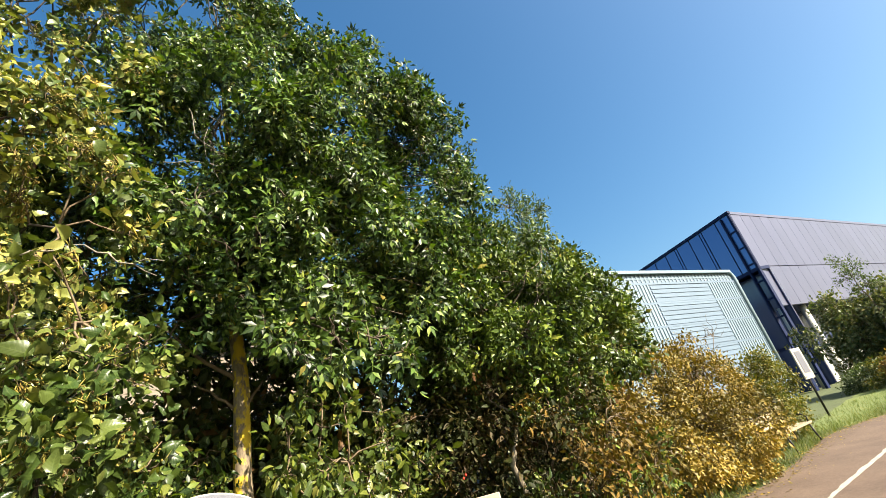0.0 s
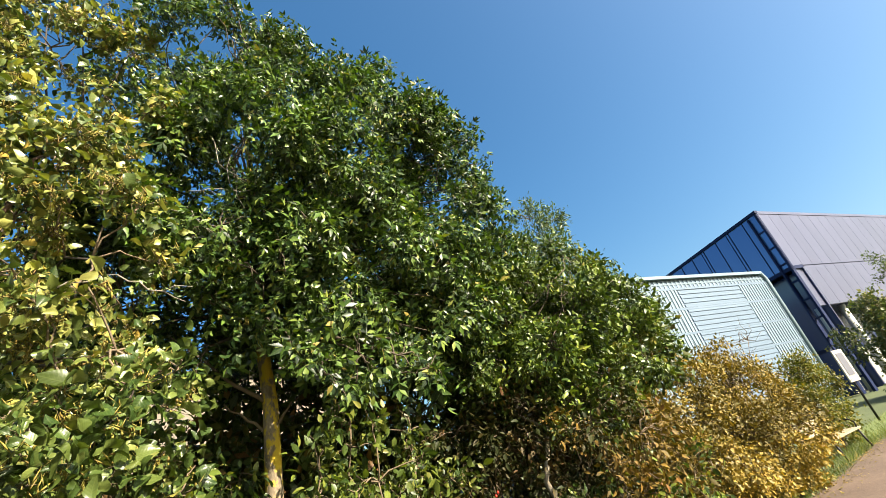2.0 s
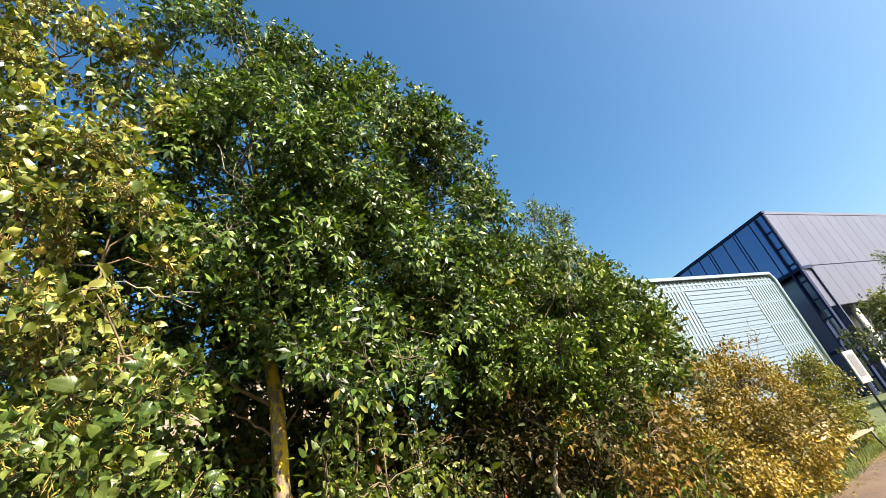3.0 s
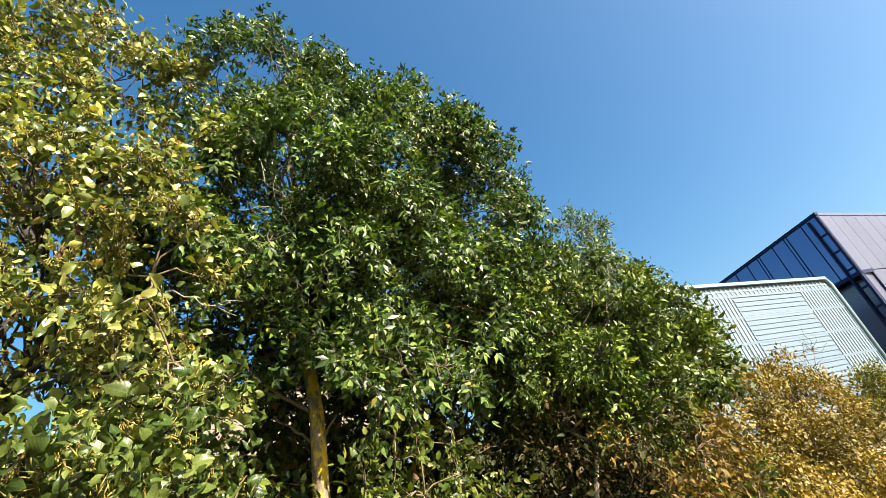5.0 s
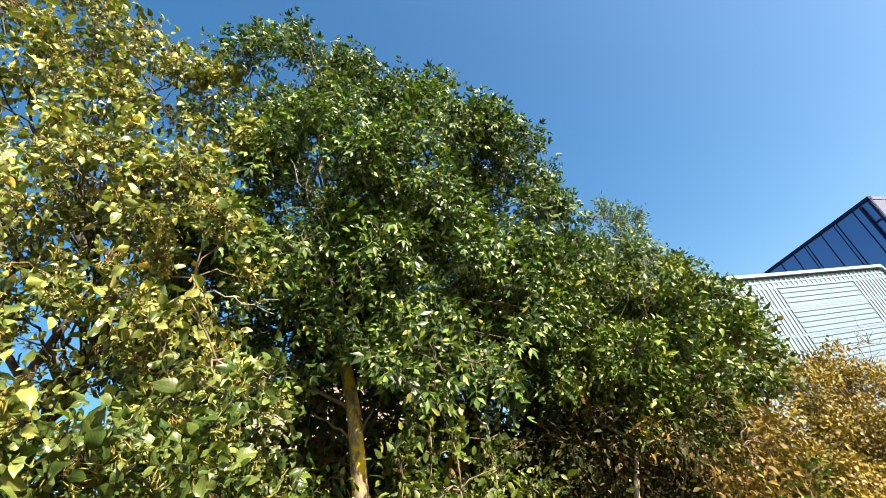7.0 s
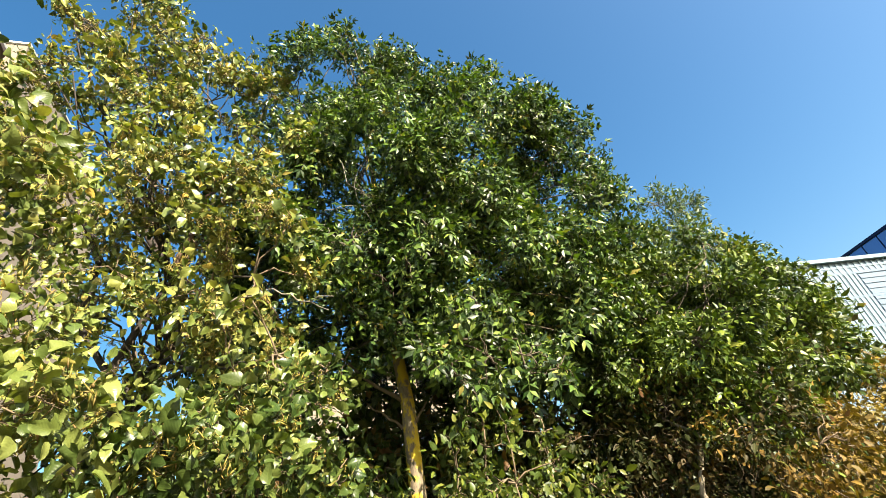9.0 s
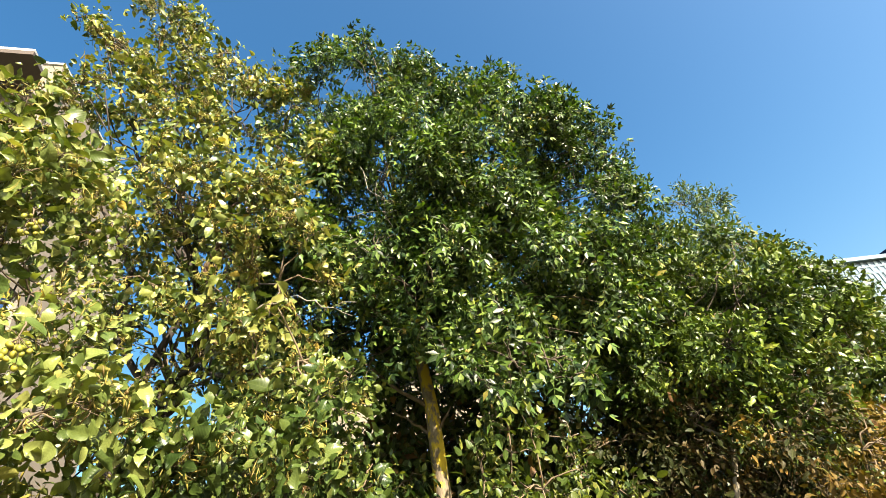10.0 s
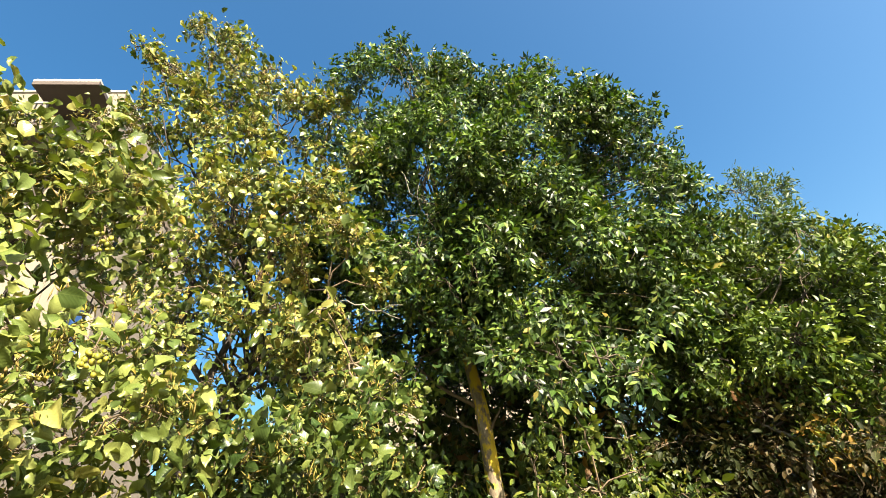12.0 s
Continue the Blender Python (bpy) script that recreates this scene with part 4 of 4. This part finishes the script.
young = near_alder("young_alder_tree", 15, -80, 3.4, 3.6, lobes_at(
    (-80, 37, 2.6, 0.42, 1), (-87, 36, 2.5, 0.45, 1), (-74, 36, 2.7, 0.42, 1), (-69, 37, 3.0, 0.36, 0.9), (-86, 24, 2.3, 0.45, 1), (-77, 24, 2.4, 0.42, 0.8),
    (-70, 27, 2.7, 0.3, 0.7), (-70, 14, 2.4, 0.42, 0.9), (-79, 12, 2.3, 0.45, 0.9), (-88, 10, 2.2, 0.45, 1), (-62, 0, 2.5, 0.45, 1), (-75, 0, 2.4, 0.45, 1), (-65, 8, 2.6, 0.3, 1), (-67, 4, 2.5, 0.35, 1), (-75, 6, 2.3, 0.4, 1), (-62, 12, 2.7, 0.33, 1), (-66, 15, 2.7, 0.28, 0.9), (-68, 32, 3.1, 0.34, 1), (-67, 22, 3.0, 0.34, 1), (-68.5, 41, 3.2, 0.28, 1), (-83, 39.5, 2.7, 0.34, 1.1), (-78, 40.5, 2.8, 0.32, 1.1)),
    PALE_LEAF, "young alder with yellowing leaves overhanging the path", 520, 0.057)


def cone_bunch(root, place, seed):
    """A bunch of plump unripe cones on thin stalks, each a part of its tree."""
    rng = np.random.default_rng(seed)
    bm = bmesh.new()
    bmesh.ops.create_icosphere(bm, subdivisions=2, radius=0.0105)
    bmesh.ops.scale(bm, vec=(1, 1, 1.35), verts=bm.verts)
    me = bpy.data.meshes.new("cone")
    bm.to_mesh(me)
    bm.free()
    me.materials.append(CONE_YELLOW)
    me.polygons.foreach_set("use_smooth", [True] * len(me.polygons))
    hub = place - root.matrix_basis.translation
    lines = [(bend(rng, hub + Vector((-0.06, 0.03, 0.14)), hub + Vector((0, 0, 0.05)), 4, 0.02, 0.05), taper(5, 0.004, 0.0025))]
    for i in range(15):
        p = hub + Vector((rng.normal() * 0.028, rng.normal() * 0.02, rng.normal() * 0.024 - 0.01))
        part("cone", me, root, Matrix.LocRotScale(p, Euler((rng.normal() * 0.5, rng.normal() * 0.5, 0)), [0.8 + 0.4 * rng.random()] * 3))
        lines.append((bend(rng, hub + Vector((0, 0, 0.05)), p + Vector((0, 0, 0.012)), 3, 0.0, 0.05), taper(4, 0.0018, 0.0014)))
    tagged(part("cone_stalk", tubes(lines, TWIG, 5), root), kind="stuff")


for place, seed in ((bearing(-69.8, 22.0, 2.15), 1), (bearing(-76.5, 12.0, 2.0), 2), (bearing(-72.0, 33.0, 2.3), 3)):
    cone_bunch(young, place, seed)
near_alder("alder_sapling", 16, -52, 3.2, 1.9, lobes_at(
    (-58, 7, 2.6, 0.42, 1), (-49, 14, 2.8, 0.38, 1), (-41, 15.5, 2.9, 0.32, 1), (-36.5, 18.5, 2.9, 0.17, 1), (-48, 5, 2.8, 0.42, 1), (-41, 8, 3.1, 0.34, 0.9)),
    YOUNG_LEAF, "leafy green alder sapling in front of the hedge", 640, 0.060)

# ---- shrubs under the trees ----
def shrub(name, seed, az, d, lobes, template, mat, label, **kw):
    g = on_ground(az, d)
    return tree(name, seed, g, g + Vector((0, 0, kw.pop("stem", 1.4))), 0.03, lobes, template, mat, TWIG, label, "shrub", fork=0.15, trunk_sides=7, **kw)


for k, (az, d, hi) in enumerate(((-37, 4.7, 2), (-32.5, 5.4, 2), (-19.5, 4.55, 5), (-13, 5.5, 2.8), (8.5, 6.5, -7), (12.8, 7.9, -3))):
    shrub("dogwood_shrub", 30 + k, az, d + 0.3, lobes_at((az - 3, hi, d, 0.45, 1), (az + 3, hi - 2, d, 0.5, 1), (az, hi - 8, d - 0.1, 0.6, 1), (az - 2, hi - 14, d - 0.2, 0.6, 1), (az + 1, hi + 4.5, d + 0.4, 0.4, 0.6)),
          T_OVATE, SHOOT_LEAF if -25 < az < -9 else SHRUB_LEAF, "light green dogwood shrub with fresh shoots under the trees" if -25 < az < -9 else "leafy green dogwood shrub under the trees", per_m3=230, per_tip=3, spread=0.06, size=0.076, twigs=0.12, wild=1.0, vary=0.35, singles=60,
          group="hedge shrubs", shell=0.3)
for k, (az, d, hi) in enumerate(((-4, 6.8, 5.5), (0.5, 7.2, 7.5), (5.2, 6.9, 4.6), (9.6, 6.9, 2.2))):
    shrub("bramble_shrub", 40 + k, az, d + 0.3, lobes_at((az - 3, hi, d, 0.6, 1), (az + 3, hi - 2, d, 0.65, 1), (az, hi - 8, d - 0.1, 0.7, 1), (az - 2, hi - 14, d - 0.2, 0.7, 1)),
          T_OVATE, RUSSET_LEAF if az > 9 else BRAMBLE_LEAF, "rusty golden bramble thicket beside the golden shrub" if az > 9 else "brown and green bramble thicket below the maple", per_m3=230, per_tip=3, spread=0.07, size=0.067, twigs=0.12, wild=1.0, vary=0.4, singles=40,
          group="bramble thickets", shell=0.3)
for k, (az, d, dip) in enumerate(((-46, 6.6, 0), (-38, 6.9, 2.5), (-30, 7.0, 2.5), (-22, 7.2, 0), (-14, 7.3, 0), (-6, 7.8, 0), (2, 9.4, 0), (8, 10.0, 0), (12, 10.6, 0))):
    shrub("hawthorn_shrub", 50 + k, az, d + 0.4, lobes_at((az - 4, 9 - dip, d, 1.0, 1), (az + 4, 8 - dip, d, 1.0, 1), (az, -2, d, 1.1, 1), (az - 4, 2, d + 0.8, 1.0, 1), (az + 2, 14 - dip, d + 0.3, 0.8, 0.8), *([(az, 20, d + 0.7, 1.0, 0.9)] if -24 < az < 3 else [])),
          T_SMALL, DARK_LEAF, "dark reddish brown hawthorn thicket behind the trunks", per_m3=85, per_tip=3, spread=0.09, size=0.138, twigs=0.05, wild=1.0,
          group="hedge thickets", shell=0.4, stem=2.2)
for k, (az, el, d, r) in enumerate(((14.6, 0.0, 8.9, 0.7), (17.4, 0.0, 9.8, 0.9), (20.0, 0.6, 10.6, 0.95), (22.8, 1.0, 11.6, 1.0), (24.3, 1.0, 12.3, 0.72))):
    shrub("golden_shrub", 70 + k, az, d, lobes_at((az, el, d, r, 1), (az - 2, el - 4.5, d - 0.4, r * 0.8, 1), (az + 2, el - 4, d - 0.2, r * 0.8, 1), (az, el - 8, d - 0.3, r * 0.75, 1)),
          T_SMALL, GOLD_LEAF, "dense golden yellow autumn shrub beside the path", per_m3=580, per_tip=3, spread=0.055, size=0.058, twigs=0.04, wild=0.8, lift=0.9, vary=0.35,
          group="golden shrubs", shell=0.6)
for k, (az, el, d, r) in enumerate(((27.6, 0.8, 16.0, 0.75), (29.0, 0.2, 16.8, 0.65), (30.1, -0.6, 17.6, 0.5))):
    shrub("green_shrub", 80 + k, az, d, lobes_at((az, el, d, r, 1), (az, el - 3, d - 0.2, r, 1)),
          T_SMALL, LIME_LEAF, "yellowish green shrub at the end of the hedge", per_m3=700, per_tip=3, spread=0.08, size=0.07, twigs=0.02, group="green shrubs", shell=0.55)
for k, (az, d, top_el, r) in enumerate(((36.8, 38, 5.4, 1.5), (39.4, 37, 5.2, 1.6), (42.4, 36, 6.4, 1.7), (46, 38, 6.4, 1.7))):
    rr = np.random.default_rng(200 + k)
    shrub("garden_tree", 90 + k, az, d, lobes_at(*[(az + rr.normal() * 1.3, (top_el + 0.6) * (i + rr.random()) / 15 - 1.2, d + rr.normal() * 0.6, r * (0.45 + 0.4 * rr.random()), 1) for i in range(15)]),
          T_SMALL, FAR_LEAF, "dark leafy garden tree before the office building", per_m3=38, per_tip=3, spread=0.15, size=0.20, twigs=0.04, group="garden trees", stem=3.5, shell=0.3)
g = on_ground(39.4, 35)
tree("birch_tree", 98, g, g + Vector((0, 0, 6.4)), 0.07, lobes_at((39.2, 8.4, 35, 0.45, 0.7), (39.6, 7.2, 35, 0.6, 0.6), (39.0, 6.6, 35, 0.5, 0.6), (40.0, 5.8, 35, 0.6, 0.6)),
     T_SMALL, WILLOW_LEAF, TWIG, "thin pale birch tree above the garden trees", per_m3=260, per_tip=3, spread=0.13, size=0.11, twigs=0.2, fork=3)
for k, (az, el, d, mat, lab) in enumerate(((36.0, -1.6, 33, WILLOW_LEAF, "low grey-green border shrub before the trees"), (38.0, -1.7, 32, LIME_LEAF, "low yellowish border shrub before the trees"),
                                           (39.6, -0.9, 31, RUST_LEAF, "rust-orange border shrub before the trees"), (41.8, -1.4, 31, RUST_LEAF, "rust-orange border shrub before the trees"))):
    shrub("border_shrub", 110 + k, az, d, lobes_at((az, el, d, 0.75, 1), (az + 1, el - 0.6, d, 0.6, 1), (az - 1, el - 0.6, d, 0.6, 1)),
          T_SMALL, mat, lab, per_m3=300, per_tip=3, spread=0.1, size=0.11, twigs=0.02, group="border shrubs", stem=0.6)


# ---- things beside the path ----
def bench():
    root = thing("bench", SITE @ pose(13.95, 5.2, 0), "weathered wooden bench with iron frame beside the path", "bench")
    for i in range(3):
        part("seat_slat", box((2.0, 0.13, 0.05), WOOD, 0.008), root, pose(0, -0.2 + 0.15 * i, 0.45))
    for i in range(2):
        part("back_slat", box((2.0, 0.035, 0.14), WOOD, 0.008), root, pose(0, 0.27 + 0.04 * i, 0.62 + 0.19 * i, -12))
    for s in (-0.85, 0.85):
        part("leg", tubes([([(s, -0.3, 0), (s, -0.22, 0.42)], [0.025, 0.025])], IRON, 8), root)
        part("leg", tubes([([(s, 0.25, 0), (s, 0.22, 0.42), (s, 0.34, 0.95)], [0.025, 0.025, 0.02])], IRON, 8), root)
        part("armrest", tubes([([(s, -0.22, 0.42), (s, -0.24, 0.6), (s, -0.15, 0.68), (s, 0.1, 0.68), (s, 0.27, 0.64)], [0.018] * 5)], IRON, 8), root)


def notice_board():
    root = thing("notice_board", pose(11.9, 18.9, 0, 0, 0, 25), "white notice board on a slim post", "sign")
    part("post", tubes([([(0, 0, 0), (0, 0, 2.4)], [0.04, 0.04])], IRON, 10), root)
    bd = part("board", box((0.56, 0.05, 1.15), SIGN_WHITE, 0.01), root, pose(0, -0.07, 1.92))
    part("panel", box((0.34, 0.012, 0.8), SIGN_BACK, 0.004), bd, pose(0, -0.03, 0.05))


def round_sign():
    root = thing("road_sign", pose(*on_ground(-31.3, 2.6), 0, 0, 40), "round grey sign with white rim on a post", "sign")
    part("post", tubes([([(0, 0.06, 0), (0, 0.06, 1.7)], [0.03, 0.03])], POST_GREY, 12), root)
    n = 64
    bm = bmesh.new()
    bmesh.ops.create_cone(bm, cap_ends=True, segments=n, radius1=0.43, radius2=0.43, depth=0.02)
    me = bpy.data.meshes.new("disc")
    bm.to_mesh(me)
    bm.free()
    me.materials.append(SIGN_BACK)
    part("disc", me, root, pose(0, 0, 1.31, 90))
    ring = [(0.43 * math.cos(2 * math.pi * i / n), -0.0, 1.31 + 0.43 * math.sin(2 * math.pi * i / n)) for i in range(n + 1)]
    part("rim", tubes([(ring, [0.007] * (n + 1))], SIGN_WHITE, 8), root)


def information_panel():
    root = thing("information_panel", pose(*on_ground(-7.3, 3.9), 0, 0, 8), "cream information panel with yellow edge on two posts", "sign")
    for s in (-0.3, 0.3):
        part("post", tubes([([(s, 0.05, 0), (s, 0.05, 1.3)], [0.03, 0.03])], POST_GREY, 10), root)
    bd = part("board", box((0.9, 0.04, 0.6), PANEL_CREAM, 0.008), root, pose(0, 0, 1.045, -12))
    part("edge", box((0.5, 0.046, 0.014), SIGN_YELLOW, 0.003), bd, pose(-0.2, 0, 0.308))


bench(), notice_board(), round_sign(), information_panel()


# ---- verge: grass tufts, fallen leaves, bare twigs ----
def scatter(name, seed, n, place, template, mat, size, label, category, upright):
    rng = np.random.default_rng(seed)
    p = np.array([place(rng) for _ in range(n)])
    axis = rng.normal(size=(n, 3)) * ([0.45, 0.45, 0.1] if upright else [1, 1, 0.05]) + ([0, 0, 1] if upright else [0, 0, 0])
    nor = rng.normal(size=(n, 3)) * (1.0 if upright else 0.25) + ([0, 0, 0] if upright else [0, 0, 1])
    me = leaf_mesh(template, p, frames_of(axis, nor), size * (0.5 + rng.random(n)), mat)
    return tagged(part(name, me, None, SITE), label, category, kind="stuff")


def on_verge(rng):
    x = rng.uniform(-4, 24)
    return (x, edge(x) + abs(rng.normal()) * 0.7 - 0.08, 0.0)


def on_path_edge(rng):
    x = rng.uniform(4, 22)
    return (x, edge(x) + 0.25 - abs(rng.normal()) * 0.38, 0.022 + 0.01 * rng.random())


def on_lawn(rng):
    x = rng.uniform(17, 36)
    return (x, edge(x) + rng.uniform(-0.3, 3.2), 0.0)


scatter("grass", 301, 8000, on_verge, T_GRASS, GRASS, 0.17, "rough green and straw grass along the path edge", "grass", True)
scatter("grass", 302, 5000, on_lawn, T_GRASS, GRASS, 0.13, "short sunlit lawn grass", "grass", True)
scatter("fallen_leaves", 303, 2200, on_path_edge, T_SMALL, GOLD_LEAF, 0.05, "dry brown and yellow leaves fallen on the path", "leaf litter", False)


def bare_twigs():
    """Pale dead twigs that cross the crown of the ash and a brown alder limb."""
    rng = np.random.default_rng(310)
    for a, b_, d in (((-39, 45), (-33.3, 46.6), 4.35), ((-32.2, 43.6), (-28.3, 35.9), 4.25), ((-35.2, 37.7), (-27.3, 37.9), 4.25), ((-47.6, 27.1), (-42.5, 28.6), 3.6), ((-42.5, 28.6), (-35.5, 25.7), 3.6), ((-35.4, 36), (-32, 32.8), 4.2)):
        p, q = bearing(*a, d), bearing(*b_, d)
        pts = bend(rng, p, q, 6, 0.02, 0.03)
        lines = [(pts, taper(7, 0.0065, 0.003), 6)]
        for k in (2, 4):
            lines.append((bend(rng, pts[k], pts[k] + Vector(rng.normal(size=3)) * 0.14, 3, 0.0, 0.06), taper(4, 0.005, 0.0025), 5))
        ob = part("dead_twig", tubes([([Vector(x) - ash_base for x in ln], r_, n_) for ln, r_, n_ in lines], BARE, 6), ash)
    for a, b_, d0, d1, r0 in (((-54, 30), (-50.4, 39.4), 4.2, 4.1, 0.022), ((-50, 29), (-42.8, 41.6), 4.4, 4.2, 0.015)):
        pts = bend(rng, bearing(*a, d0), bearing(*b_, d1), 7, 0.03, 0.02)
        part("limb", tubes([([x - alder_base for x in pts], taper(8, r0, 0.01))], REDDISH, 9), alder)


bare_twigs()


def shrub_extras():
    """Bare sprays above the golden shrub and red rose hips low in the hedge."""
    rng = np.random.default_rng(320)
    for az, el, d in ((25.6, 3.6, 12.4), (26.4, 3.4, 12.6), (24.6, 3.8, 12.2)):
        g0 = on_ground(az, d)
        sp = thing("bare_spray", Matrix.Translation(g0), "bare brown twigs rising from the golden shrub", "twigs", "bare sprays")
        stem = bend(rng, g0, bearing(az, el + 2.2, d), 6, 0.0, 0.02)
        part("stem", tubes([([p - g0 for p in stem], taper(7, 0.014, 0.005))], TWIG, 6), sp)
        for _ in range(14):
            k = int(rng.integers(4, 7))
            q = stem[k] + Vector((rng.normal() * 0.22, rng.normal() * 0.22, abs(rng.normal()) * 0.2))
            part("side_twig", tubes([([p - g0 for p in bend(rng, stem[k], q, 3, 0.0, 0.08)], taper(4, 0.006, 0.002))], TWIG, 4), sp)
    for az, el, d in ((-36.9, 6.6, 3.2), (-4.3, -1.6, 5.2), (-4.0, -1.3, 5.2)):
        bm = bmesh.new()
        bmesh.ops.create_icosphere(bm, subdivisions=2, radius=0.012)
        bmesh.ops.scale(bm, vec=(1, 1, 1.25), verts=bm.verts)
        me = bpy.data.meshes.new("hip")
        bm.to_mesh(me)
        bm.free()
        me.materials.append(HIP_RED)
        hip = thing("rose_hip", Matrix.Translation(bearing(az, el, d)), "ripe red rose hip hanging in the hedge", "berry", "rose hips")
        part("fruit", me, hip)
        part("stalk", tubes([([(0, 0, 0.012), (0.004, 0.01, 0.05), (0.0, 0.04, 0.085)], [0.0025, 0.002, 0.002])], TWIG, 5), hip)


shrub_extras()
